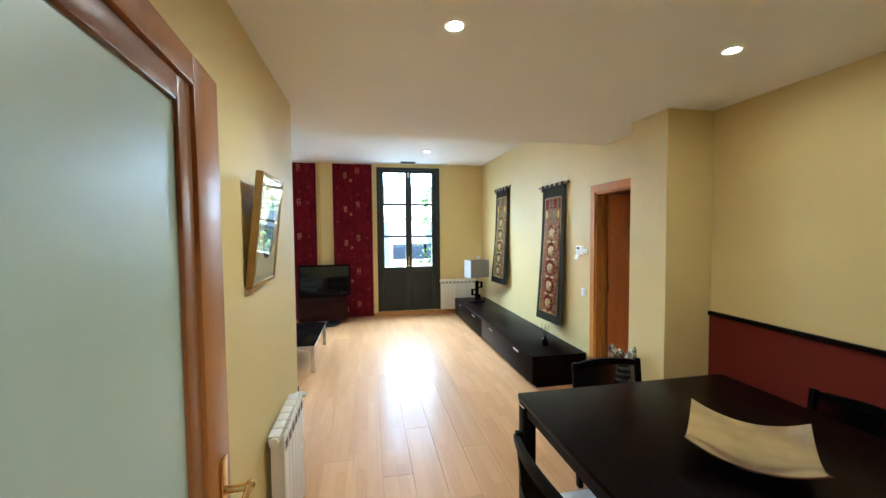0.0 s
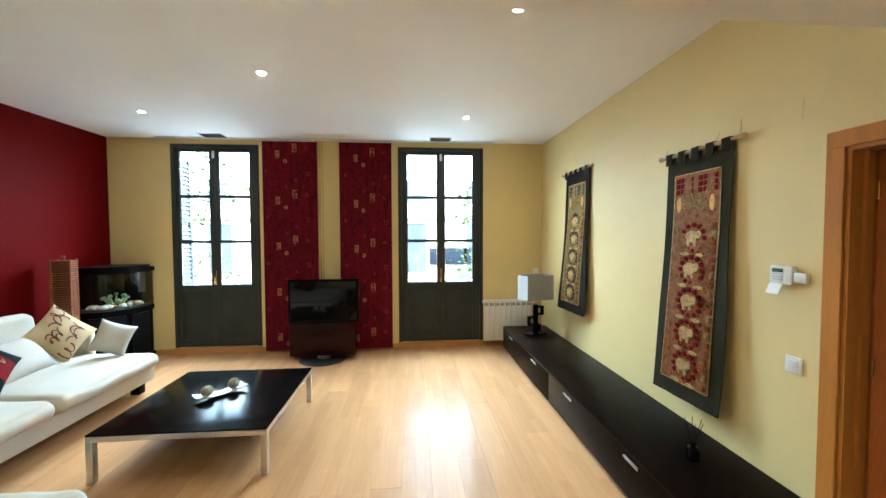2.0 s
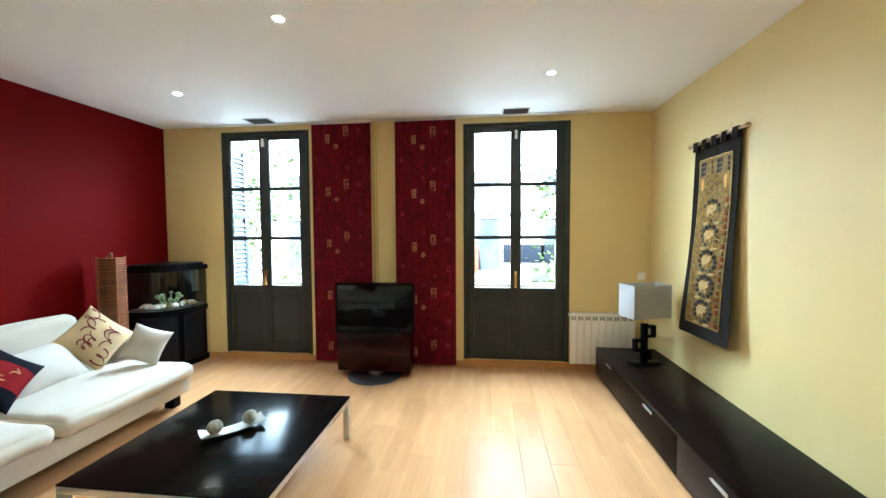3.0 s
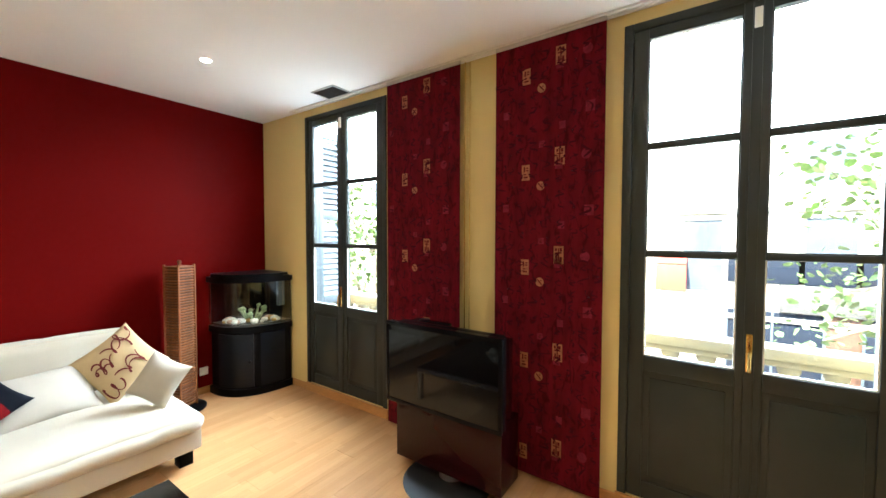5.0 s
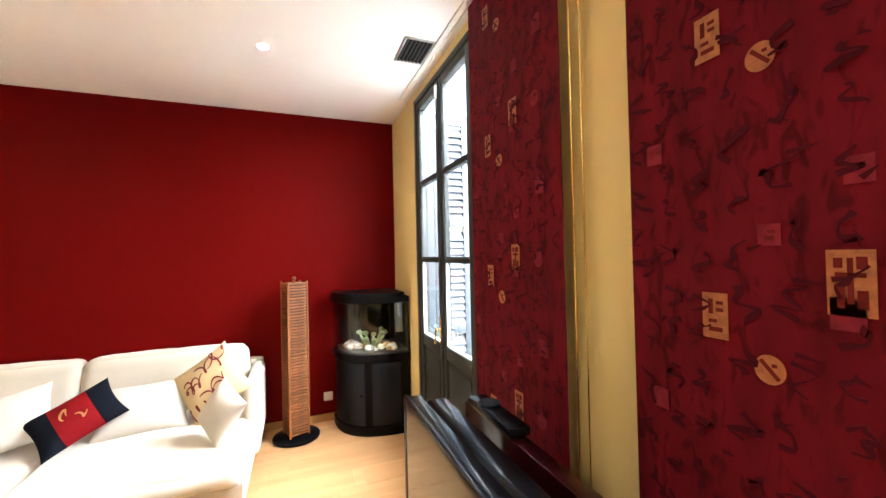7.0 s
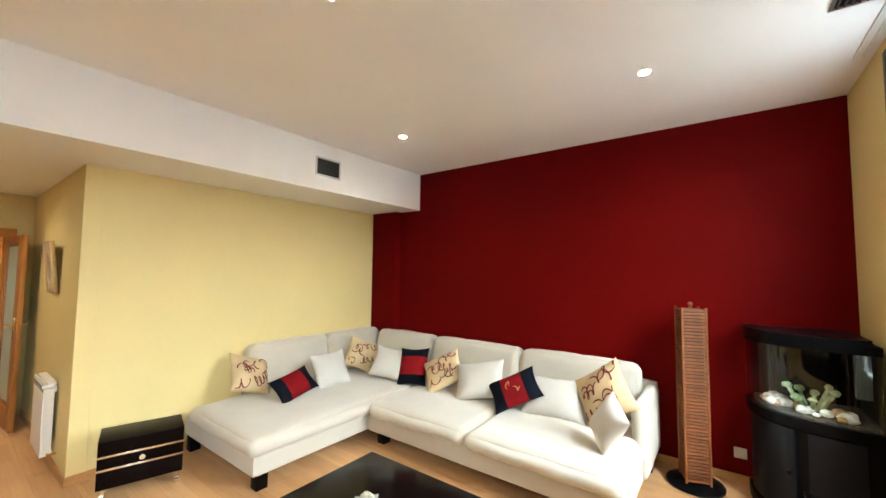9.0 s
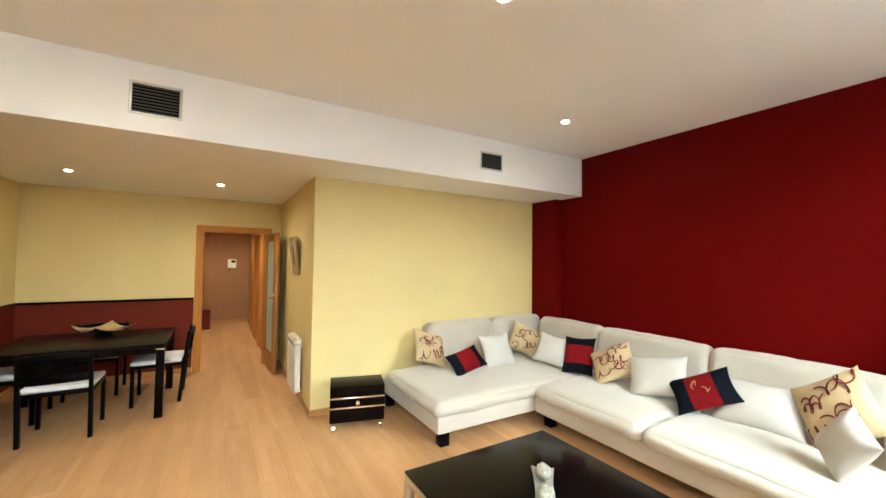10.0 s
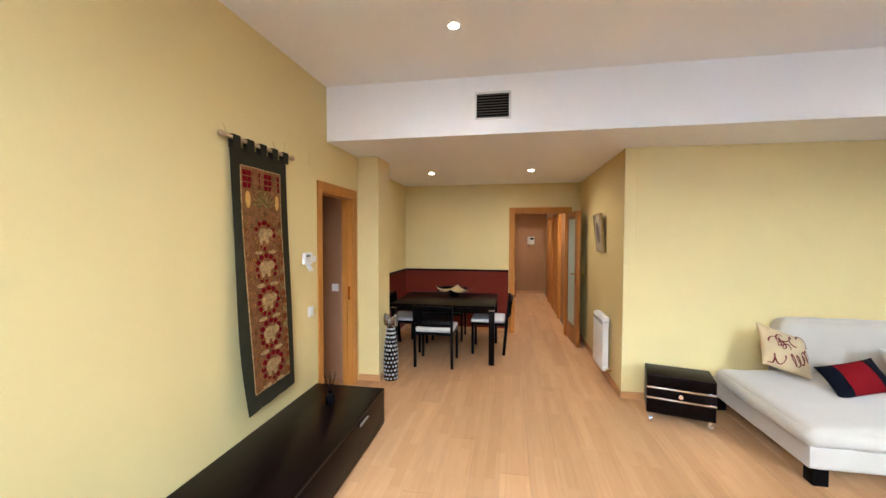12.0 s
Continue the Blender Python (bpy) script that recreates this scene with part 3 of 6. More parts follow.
def cushion(kind, x, y, z, yaw, lean, roll=0.0, w=0.42, h=0.40, t=0.15, seed=0):
    """A scatter cushion whose lower edge rests at z; yaw turns its face from -y, lean tips it backwards."""
    tags = {"band": ("navy and red banded scatter cushion on the sofa", BANDED), "script": ("cream scatter cushion with dark red scribbled print", CREAMCLOTH),
            "plain": ("plain ivory scatter cushion on the sofa", IVORY)}[kind]
    c = thing("scatter_cushion", tags[0], "cushion", group="scatter cushions on the sofa")
    rise = h / 2 * abs(math.cos(radians(roll))) + w / 2 * abs(math.sin(radians(roll)))
    c.matrix_world = pose(x, y, z, 0, 0, yaw) @ pose(0, 0, 0, -lean, 0, 0) @ pose(0, 0, rise * 0.94, 0, roll, 0)
    part("cover", pillow_mesh(w, h, t, seed=seed), tags[1], c, smooth=80)
    if kind == "script":
        rng = random.Random(seed + 40)
        strokes = []
        for k in range(7):
            cu, cv = (-0.5, 0.1, 0.5, -0.3)[k % 4] + rng.uniform(-0.2, 0.2), -0.66 + k * 0.22 + rng.uniform(-0.08, 0.08)
            a, b, ph, tilt = rng.uniform(0.07, 0.14), rng.uniform(0.13, 0.24), rng.uniform(0, 6), rng.uniform(-0.5, 0.5)
            turns, drift = rng.uniform(1.2, 2.3), rng.choice((-1, 1)) * rng.uniform(0.4, 0.8)
            pts, outs = [], []
            for i in range(41):
                s = i / 40 - 0.5
                ang = ph + 2 * math.pi * turns * s
                uu, vv = a * math.cos(ang) + drift * s, b * math.sin(ang) * (1 - 0.7 * s)
                u = max(-0.9, min(0.9, cu + uu * math.cos(tilt) - vv * math.sin(tilt)))
                v = max(-0.9, min(0.9, cv + uu * math.sin(tilt) + vv * math.cos(tilt)))
                p = pillow_point(u, v, w, h, t, -1)
                p.y -= 0.0055
                pu, pv = pillow_point(u + 0.02, v, w, h, t, -1) - pillow_point(u, v, w, h, t, -1), pillow_point(u, v + 0.02, w, h, t, -1) - pillow_point(u, v, w, h, t, -1)
                out = pu.cross(pv).normalized()
                outs.append(out if out.y < 0 else -out)
                pts.append(p)
            strokes.append(ribbon(pts, lambda f: 0.006 + 0.006 * math.sin(9 * f) ** 2, outs, 0.002))
        tagged(part("print", joined(*strokes), SCRIPT, c, "dark red scribbled print"), kind="stuff")
    if kind == "band" and seed == 9:
        for cu, cv, bend in ((-0.17, 0.16, 1.0), (0.16, -0.20, -0.7)):
            pts = []
            for i in range(15):
                f = i / 14 - 0.5
                p = pillow_point(cu + 0.20 * f + 0.05 * bend * math.sin(9 * f), cv + 0.22 * bend * math.sin(5.5 * f + 0.8), w, h, t, -1)
                p.y -= 0.005
                pts.append(p)
            part("gold_motif", ribbon(pts, lambda f: 0.004 + 0.009 * math.sin(math.pi * f), None, 0.002), MOTIF, c, "small dull gold motif")
    return c


SEAT = 0.43
# yaw: 180 faces north (+y), 90 faces east (+x)
cushion("script", -1.73, 3.60, SEAT, 200, 34, 24, 0.43, 0.40, seed=1)
cushion("band", -1.90, 3.98, SEAT, 170, 44, -18, 0.41, 0.27, 0.13, seed=2)
cushion("plain", -2.40, 3.86, SEAT, 176, 26, -3, 0.42, 0.38, seed=3)
cushion("script", -2.92, 3.74, SEAT, 156, 28, 26, 0.39, 0.38, seed=4)
cushion("plain", -2.86, 4.22, SEAT, 128, 32, 14, 0.44, 0.36, seed=5)
cushion("band", -2.92, 4.46, SEAT, 108, 28, 86, 0.42, 0.34, 0.13, seed=6)
cushion("script", -2.84, 4.84, SEAT, 92, 46, -38, 0.42, 0.42, seed=7)
cushion("plain", -2.86, 5.32, SEAT, 96, 34, -14, 0.50, 0.38, seed=8)
cushion("band", -2.79, 5.70, SEAT, 92, 40, -34, 0.46, 0.31, 0.13, seed=9)
cushion("plain", -2.93, 6.02, SEAT, 92, 38, -3, 0.56, 0.38, seed=10)
cushion("script", -2.93, 6.39, SEAT, 70, 24, -40, 0.45, 0.44, seed=11)
cushion("plain", -2.60, 6.50, SEAT, 44, 22, 26, 0.31, 0.33, seed=12)



# ---- coffee table ----
def coffee_table():
    x0, x1, y0, y1, h = -1.78, -0.615, 5.11, 6.30, 0.335
    t = thing("coffee_table", "low square coffee table with black glossy top and aluminium legs", "table", ((x0 + x1) / 2, (y0 + y1) / 2, 0))
    a, b = (x1 - x0) / 2, (y1 - y0) / 2
    top = material("glossy black brown table top", (0.004, 0.003, 0.0025), 0.17, gloss=0.06, vary=0.25, scale=4, stretch=(1, 8, 1))
    part("tabletop", block(-a, -b, h - 0.012, a, b, h, 0.002), top, t)
    part("frame", joined(block(-a, -b, h - 0.05, a, -b + 0.045, h - 0.013, 0.002), block(-a, b - 0.045, h - 0.05, a, b, h - 0.013, 0.002),
                         block(-a, -b + 0.045, h - 0.05, -a + 0.045, b - 0.045, h - 0.013, 0.002), block(a - 0.045, -b + 0.045, h - 0.05, a, b - 0.045, h - 0.013, 0.002)), STEEL, t)
    for sx in (-1, 1):
        for sy in (-1, 1):
            lx, ly = sorted((sx * a, sx * (a - 0.045))), sorted((sy * b, sy * (b - 0.045)))
            part("leg", block(lx[0], ly[0], 0, lx[1], ly[1], h - 0.051, 0.002), STEEL, t)
    return t


coffee_table()
SILVERLEAF = material("silvered ceramic", (0.32, 0.30, 0.255), 0.4, 0.35, vary=0.12, scale=20, bump=0.3, bump_scale=90)
tray = thing("decorative_tray", "long silvered tray holding two balls on the coffee table", "tray", (-1.195, 5.70, 0.3355), 48)
bm = bmesh.new()
rows = []
for i in range(15):
    s = i / 14 * 2 - 1
    rows.append([bm.verts.new((s * 0.19, c * 0.05 * (1 + 0.35 * s * s), 0.004 + 0.028 * s * s + 0.012 * c * c + dz)) for c, dz in ((-1, 0), (-0.5, 0), (0, 0), (0.5, 0), (1, 0), (1, 0.006), (0, 0.006), (-1, 0.006))])
for a, b in zip(rows, rows[1:]):
    for k in range(8):
        bm.faces.new((a[k], a[(k + 1) % 8], b[(k + 1) % 8], b[k]))
bm.faces.new(rows[0][::-1]), bm.faces.new(rows[-1])
part("dish", bm, SILVERLEAF, tray)
WICKER = material("woven cream rattan", (0.38, 0.34, 0.25), 0.6, vary=0.25, scale=40, bump=0.8, bump_scale=60, grain=0.3)
for x in (-0.105, 0.10):
    b = thing("decorative_ball", "cream woven decorative ball lying in the tray", "ball", group="balls in the tray")
    b.matrix_world = tray.matrix_world @ pose(x, 0, 0.066)
    part("core", ball((0, 0, 0), 0.043), WICKER, b)
    rng = random.Random(int(x * 100))
    bands = []
    for k in range(7):
        m = pose(0, 0, 0, rng.uniform(0, 180), rng.uniform(0, 180), 0)
        pts = [m @ Vector((0.0445 * math.cos(q), 0.0445 * math.sin(q), 0)) for q in [i * 2 * math.pi / 24 for i in range(25)]]
        bands.append(ribbon(pts, 0.006, [p.normalized() for p in pts], 0.002))
    part("weave", joined(*bands), WICKER, b)


# ---- low sideboard ----
def sideboard(y0, y1):
    s = thing("low_sideboard", "dark wenge low sideboard unit with long drawer", "sideboard", (2.02, (y0 + y1) / 2, 0), group="low sideboard units")
    h, x0, x1 = (y1 - y0) / 2, 1.705 - 2.02, EAST - 0.016 - 2.02
    part("plinth", block(x0 + 0.05, -h + 0.01, 0, x1, h - 0.01, 0.035), BLACK, s)
    part("body", block(x0 + 0.02, -h, 0.035, x1, h, 0.31, 0.002), WENGE, s)
    d = part("drawer", block(x0, -h + 0.003, 0.037, x0 + 0.019, h - 0.003, 0.309, 0.002), WENGE, s)
    for y in (-0.465, 0.465):
        part("handle", joined(block(x0 - 0.006, y - 0.07, 0.262, x0, y + 0.07, 0.284, 0.002), block(x0 - 0.016, y - 0.07, 0.278, x0 - 0.006, y + 0.07, 0.284, 0.002)), STEEL, d, "brushed metal grip")


sideboard(4.145, 5.992)
sideboard(5.996, 7.805)
top = thing("sideboard_top", "long dark wenge top board lying on the low sideboards", "sideboard top", (2.02, 5.975, 0.3102))
part("board", block(1.705 - 2.02, -1.83, 0, EAST - 0.016 - 2.02, 1.83, 0.0258, 0.002), WENGE, top)

# diffuser with sticks
d = thing("reed_diffuser", "small black glass bottle with scent sticks", "diffuser", (2.02, 4.50, 0.3365))
part("bottle", lathe([(0.0, 0.0), (0.031, 0.0), (0.034, 0.006), (0.034, 0.062), (0.028, 0.074), (0.014, 0.08), (0.014, 0.10), (0.012, 0.10)], 24), GLOSSBLACK, d)
for k in range(6):
    an = k * 1.05
    part("stick", rod((0.004 * math.cos(an), 0.004 * math.sin(an), 0.09), (0.05 * math.cos(an), 0.05 * math.sin(an), 0.235), 0.0018, sides=6), BLACK, d)

# table lamp
SHADE = material("pale grey lampshade cloth", (0.42, 0.41, 0.40), 0.85, vary=0.03, scale=10, bump=0.4, bump_scale=260)
lamp = thing("table_lamp", "table lamp with pale rectangular shade and black square rings base", "lamp", (2.015, 7.30, 0.3365), 18)
part("foot", block(-0.15, -0.06, 0, 0.15, 0.06, 0.018, 0.004), GLOSSBLACK, lamp)


def square_ring(cx, cz, s, w=0.024, d=0.026):
    return joined(block(cx - s, -d, cz - s, cx + s, d, cz - s + w, 0.002), block(cx - s, -d, cz + s - w, cx + s, d, cz + s, 0.002),
                  block(cx - s, -d, cz - s + w, cx - s + w, d, cz + s - w, 0.002), block(cx + s - w, -d, cz - s + w, cx + s, d, cz + s - w, 0.002))


part("stem", joined(block(-0.028, -0.022, 0.018, 0.028, 0.022, 0.40, 0.003)), GLOSSBLACK, lamp)
part("ring", moved(square_ring(0, 0, 0.06), pose(0.055, 0, 0.32)), GLOSSBLACK, lamp)
part("ring", moved(square_ring(0, 0, 0.06), pose(-0.055, 0, 0.19)), GLOSSBLACK, lamp)
part("ring", moved(square_ring(0, 0, 0.05), pose(0.02, 0, 0.09)), GLOSSBLACK, lamp)
part("neck", rod((0, 0, 0.40), (0, 0, 0.52), 0.008), CHROME, lamp)
part("shade", joined(block(-0.205, -0.11, 0.47, 0.205, -0.107, 0.79), block(-0.205, 0.107, 0.47, 0.205, 0.11, 0.79), block(-0.205, -0.107, 0.47, -0.202, 0.107, 0.79), block(0.202, -0.107, 0.47, 0.205, 0.107, 0.79),
                     block(-0.202, -0.107, 0.62, 0.202, 0.107, 0.622)), SHADE, lamp, "pale grey cloth shade")


# ---- radiators ----
RADGAP = material("shadowed radiator slots", (0.10, 0.09, 0.075), 0.6, vary=0.1)


def radiator(name_at, turn, sections, label):
    """A cast column radiator; its back is at local y = 0, sections run along x."""
    r = thing("radiator", label, "radiator", name_at, turn)
    w, h0, h1, d = 0.08, 0.10, 0.69, 0.095
    for k in range(sections):
        x = (k - sections / 2) * w
        sec = part("section", joined(
            block(x + 0.002, -d, h0, x + w - 0.002, -d + 0.012, h1, 0.005), block(x + 0.002, -d + 0.02, h1 - 0.028, x + w - 0.002, -0.02, h1 + 0.006, 0.006),
            block(x + 0.03, -d + 0.012, h0 + 0.02, x + w - 0.03, -0.025, h1 - 0.03), block(x + 0.006, -d + 0.012, h0, x + w - 0.006, -0.02, h0 + 0.04, 0.005)), ENAMEL, r)
        part("grille", joined(*[block(x + 0.012 + j * 0.02, -d - 0.0015, h1 - 0.075, x + 0.024 + j * 0.02, -d + 0.002, h1 - 0.03, 0.001) for j in range(3)]), RADGAP, sec)
    e = sections / 2 * w
    v = part("valve", joined(rod((e, -0.05, h1 - 0.02), (e + 0.035, -0.05, h1 - 0.02), 0.012), rod((e + 0.035, -0.05, h1 - 0.02), (e + 0.035, -0.11, h1 - 0.02), 0.018, 0.015, 16)), WHITEPLASTIC, r, "white radiator valve")
    part("vent_plug", rod((-e - 0.012, -0.05, h1 - 0.02), (-e, -0.05, h1 - 0.02), 0.02), WHITEPLASTIC, r)
    part("pipe", joined(rod((e - 0.02, -0.05, h0 + 0.02), (e + 0.03, -0.05, h0 + 0.02), 0.009), rod((e + 0.03, -0.05, h0 + 0.02), (e + 0.03, -0.0, h0 + 0.02), 0.009)), BRASS, r)
    for bx0 in (-e + 0.1, e - 0.12):
        part("bracket", block(bx0, -0.03, h1 - 0.1, bx0 + 0.02, -0.001, h1 - 0.05), ENAMEL, r)
    return r


radiator((1.80, NORTH - 0.001, 0), 0, 9, "cream column radiator below the window wall")
radiator((PARTITION + 0.001, 2.53, 0.03), 90, 6, "cream column radiator on the yellow partition")


# ---- wall hangings ----
CLOTH = material("dark olive grey cloth", (0.030, 0.027, 0.015), 0.9, gloss=0.1, vary=0.15, scale=10, bump=0.5, bump_scale=250)
CLOTH2 = material("black brown cloth", (0.015, 0.012, 0.009), 0.9, gloss=0.1, vary=0.15, scale=10, bump=0.5, bump_scale=250)
EMB = material("rust and gold embroidery", (0.20, 0.085, 0.028), 0.65, 0.25, gloss=0.08, vary=0.35, scale=24, bump=0.9, bump_scale=120, grain=0.4)
EMB2 = material("dull gold embroidery", (0.20, 0.125, 0.032), 0.55, 0.4, gloss=0.08, vary=0.45, scale=30, bump=0.9, bump_scale=120, grain=0.4)
EMBCREAM = material("cream gold embroidery", (0.40, 0.26, 0.095), 0.5, 0.35, gloss=0.1, vary=0.35, scale=45, bump=0.9, bump_scale=160, grain=0.35)
EMBRED = material("crimson embroidery", (0.13, 0.003, 0.007), 0.75, gloss=0.05, vary=0.3, scale=40, bump=0.9, bump_scale=160)
EMBBLACK = material("black embroidery", (0.012, 0.010, 0.010), 0.75, vary=0.3, scale=40, bump=0.9, bump_scale=160)
EMBRUST = material("rust brown embroidery", (0.17, 0.050, 0.014), 0.7, gloss=0.05, vary=0.4, scale=40, bump=0.9, bump_scale=160, grain=0.35)
EMBYELLOW = material("saffron embroidery", (0.55, 0.28, 0.04), 0.7, vary=0.2, scale=40, bump=0.8, bump_scale=160)
PALEWOOD = material("pale turned wood", (0.42, 0.29, 0.15), 0.5, vary=0.15, scale=10)


def oval(cx, cz, a, b, y, t, sides=14):
    bm = bmesh.new()
    bmesh.ops.create_cone(bm, cap_ends=True, segments=sides, radius1=1, radius2=0.86, depth=1)
    return moved(bm, Matrix.Translation((cx, y - t / 2, cz)) @ Matrix.Diagonal((a, t, b, 1)) @ pose(0, 0, 0, 90))


def hanging(y_mid, z0, z1, width, cloth, ground, accent, label, seed):
    """A long embroidered hanging on a rod; local x runs to the viewer's right, the wall is at local y = 0."""
    g = thing("wall_hanging", label, "wall hanging", (EAST - 0.001, y_mid, 0), 270 + 180, group="wall hangings")
    g.matrix_world = pose(EAST - 0.001, y_mid, 0, 0, 0, -90)
    w = width / 2
    rod_z = z1 + 0.045

    def sway(x, z):
        """Distance from the wall: the cloth hangs free and curls out at the foot."""
        f = (z1 - z) / (z1 - z0)
        return -0.026 + 0.006 * math.sin(5 * f + seed) * f - (0.085 - 0.02 * x / w) * f ** 1.7 + 0.004 * math.sin(9 * x / w + 6 * f)

    def sheet(xa, xb, za, zb, off, nx=8, nz=24, edge=0.0):
        bm = bmesh.new()
        front, back = [], []
        for j in range(nz + 1):
            for lst, dy in ((front, 0.0), (back, 0.004)):
                row = []
                for i in range(nx + 1):
                    x, z = xa + (xb - xa) * i / nx, za + (zb - za) * j / nz
                    if edge:
                        f = (z1 - z) / (z1 - z0)
                        x *= 1 + edge * 0.05 * math.sin(7 * f + seed) * f
                    row.append(bm.verts.new((x, sway(x, z) - off + dy, z)))
                lst.append(row)
        for j in range(nz):
            for i in range(nx):
                bm.faces.new((front[j][i], front[j][i + 1], front[j + 1][i + 1], front[j + 1][i]))
                bm.faces.new((back[j][i], back[j + 1][i], back[j + 1][i + 1], back[j][i + 1]))
        for j in range(nz):
            bm.faces.new((front[j][0], front[j + 1][0], back[j + 1][0], back[j][0]))
            bm.faces.new((front[j][nx], back[j][nx], back[j + 1][nx], front[j + 1][nx]))
        for i in range(nx):
            bm.faces.new((front[0][i], back[0][i], back[0][i + 1], front[0][i + 1]))
            bm.faces.new((front[nz][i], front[nz][i + 1], back[nz][i + 1], back[nz][i]))
        return bm

    part("cloth", sheet(-w, w, z0, z1, 0, edge=1), cloth, g)
    part("rod", joined(rod((-w - 0.07, -0.032, rod_z), (w + 0.07, -0.032, rod_z), 0.013, sides=14), ball((-w - 0.075, -0.032, rod_z), 0.019), ball((w + 0.075, -0.032, rod_z), 0.019)), PALEWOOD, g, "pale wooden hanging rod")
    for x in (-w - 0.03, w * 0.55):
        part("hook_wire", rod((x, -0.03, rod_z + 0.012), (x, -0.006, rod_z + 0.075), 0.0015, sides=6), PALEWOOD, g, "thin pale hanging wire")
    for k in range(5):
        x = -w + 0.035 + k * (width - 0.07) / 4
        part("tab", joined(block(x - 0.032, -0.049, z1 - 0.02, x + 0.032, -0.046, rod_z + 0.016), block(x - 0.032, -0.018, z1 - 0.02, x + 0.032, -0.015, rod_z + 0.016), block(x - 0.032, -0.049, rod_z + 0.013, x + 0.032, -0.015, rod_z + 0.017)), cloth, g)
    iw, ia, ib = w * 0.70, z0 + 0.11, z1 - 0.11
    panel = part("embroidered_panel", sheet(-iw, iw, ia, ib, 0.005, 6, 24), ground, g, "embroidered panel with medallions")
    part("edging", joined(sheet(-iw - 0.006, -iw, ia, ib, 0.006, 1, 24), sheet(iw, iw + 0.006, ia, ib, 0.006, 1, 24), sheet(-iw, iw, ib, ib + 0.006, 0.006, 6, 1), sheet(-iw, iw, ia - 0.006, ia, 0.006, 6, 1)), EMBCREAM, panel)
    rng = random.Random(seed)

    def on(x, z, extra=0.0):
        return sway(x, z) - 0.005 - extra
    span = ib - ia
    top = ib - 0.02
    # chequered squares at the head
    for sx in (-1, 1):
        for i in range(4):
            for j in range(3):
                cx, cz = sx * iw * 0.52 + (i - 1.5) * 0.043, top - j * 0.040
                part("chequer", block(cx - 0.019, on(0, cz) - 0.004, cz - 0.034, cx + 0.019, on(0, cz) + 0.003, cz, 0.003), accent, panel)
        part("leaf_motif", oval(sx * iw * 0.74, top - 0.19, 0.025, 0.06, on(0, top - 0.19), 0.007), EMBYELLOW, panel)
    # fan of strips under the squares
    for k in range(11):
        a = radians(-75 + 15 * k)
        p0, p1 = Vector((0.03 * math.sin(a), 0, top - 0.24 + 0.03 * math.cos(a))), Vector((iw * 0.62 * math.sin(a), 0, top - 0.24 + 0.13 * math.cos(a)))
        pts = [Vector((p.x, on(p.x, p.z) + 0.001, p.z)) for p in (p0.lerp(p1, q / 3) for q in range(4))]
        part("fan_strip", ribbon(pts, 0.012, None, 0.005), EMB2, panel)
    # column of medallions
    count = 5
    step = (span - 0.34) / count
    for k in range(count):
        z = ib - 0.33 - step * (k + 0.5)
        y = on(0, z)
        ring = []
        for q in range(12):
            a = 2 * math.pi * q / 12
            ring.append(oval(iw * 0.50 * math.cos(a), z + step * 0.40 * math.sin(a), 0.022, 0.019, y + 0.001, 0.007, 8))
        part("medallion_rim", joined(*ring), accent, panel)
        body = [oval(-0.01, z + 0.008, iw * 0.30, step * 0.20, y, 0.012), oval(iw * 0.24, z + 0.02, iw * 0.15, step * 0.14, y, 0.013), oval(-iw * 0.2, z - step * 0.14, 0.016, step * 0.14, y, 0.01), oval(iw * 0.10, z - step * 0.14, 0.016, step * 0.14, y, 0.01)]
        part("medallion", joined(*body), EMBCREAM, panel)
        bits = []
        for sx in (-1, 1):
            for j in range(4):
                zz = z + (j - 1.5) * step / 4
                bits.append(block(sx * iw * 0.86 - rng.uniform(0.012, 0.028), on(0, zz) - 0.004, zz - step * 0.09, sx * iw * 0.86 + rng.uniform(0.012, 0.028), on(0, zz) + 0.003, zz + step * 0.09, 0.003))
        for q, bit in enumerate(bits):
            part("border_patch", bit, EMBRUST if (k + q) % 3 else EMB2, panel)
        for sx in (-1, 1):
            part("spandrel", oval(sx * iw * 0.36, z - step * 0.5, 0.045, 0.014, on(0, z - step * 0.5), 0.007, 10), EMBCREAM, panel)
        beads = []
        for q in range(34):
            x, zz = rng.uniform(-iw * 0.95, iw * 0.95), z + rng.uniform(-0.5, 0.5) * step
            beads.append(oval(x, zz, rng.uniform(0.003, 0.009), rng.uniform(0.003, 0.009), on(x, zz) - 0.003, 0.006, 6))
        tagged(part("sequin_scatter", joined(*beads), BRASS, panel, "small shiny sequins"), kind="stuff")
    return g


hanging(4.88, 0.52, 2.18, 0.575, CLOTH, EMB, EMBRED, "dark cloth wall hanging with rust gold embroidery on a wooden rod", 3)
hanging(6.74, 0.755, 2.35, 0.60, CLOTH2, EMB2, EMBBLACK, "black cloth wall hanging with dull gold embroidery on a wooden rod", 8)


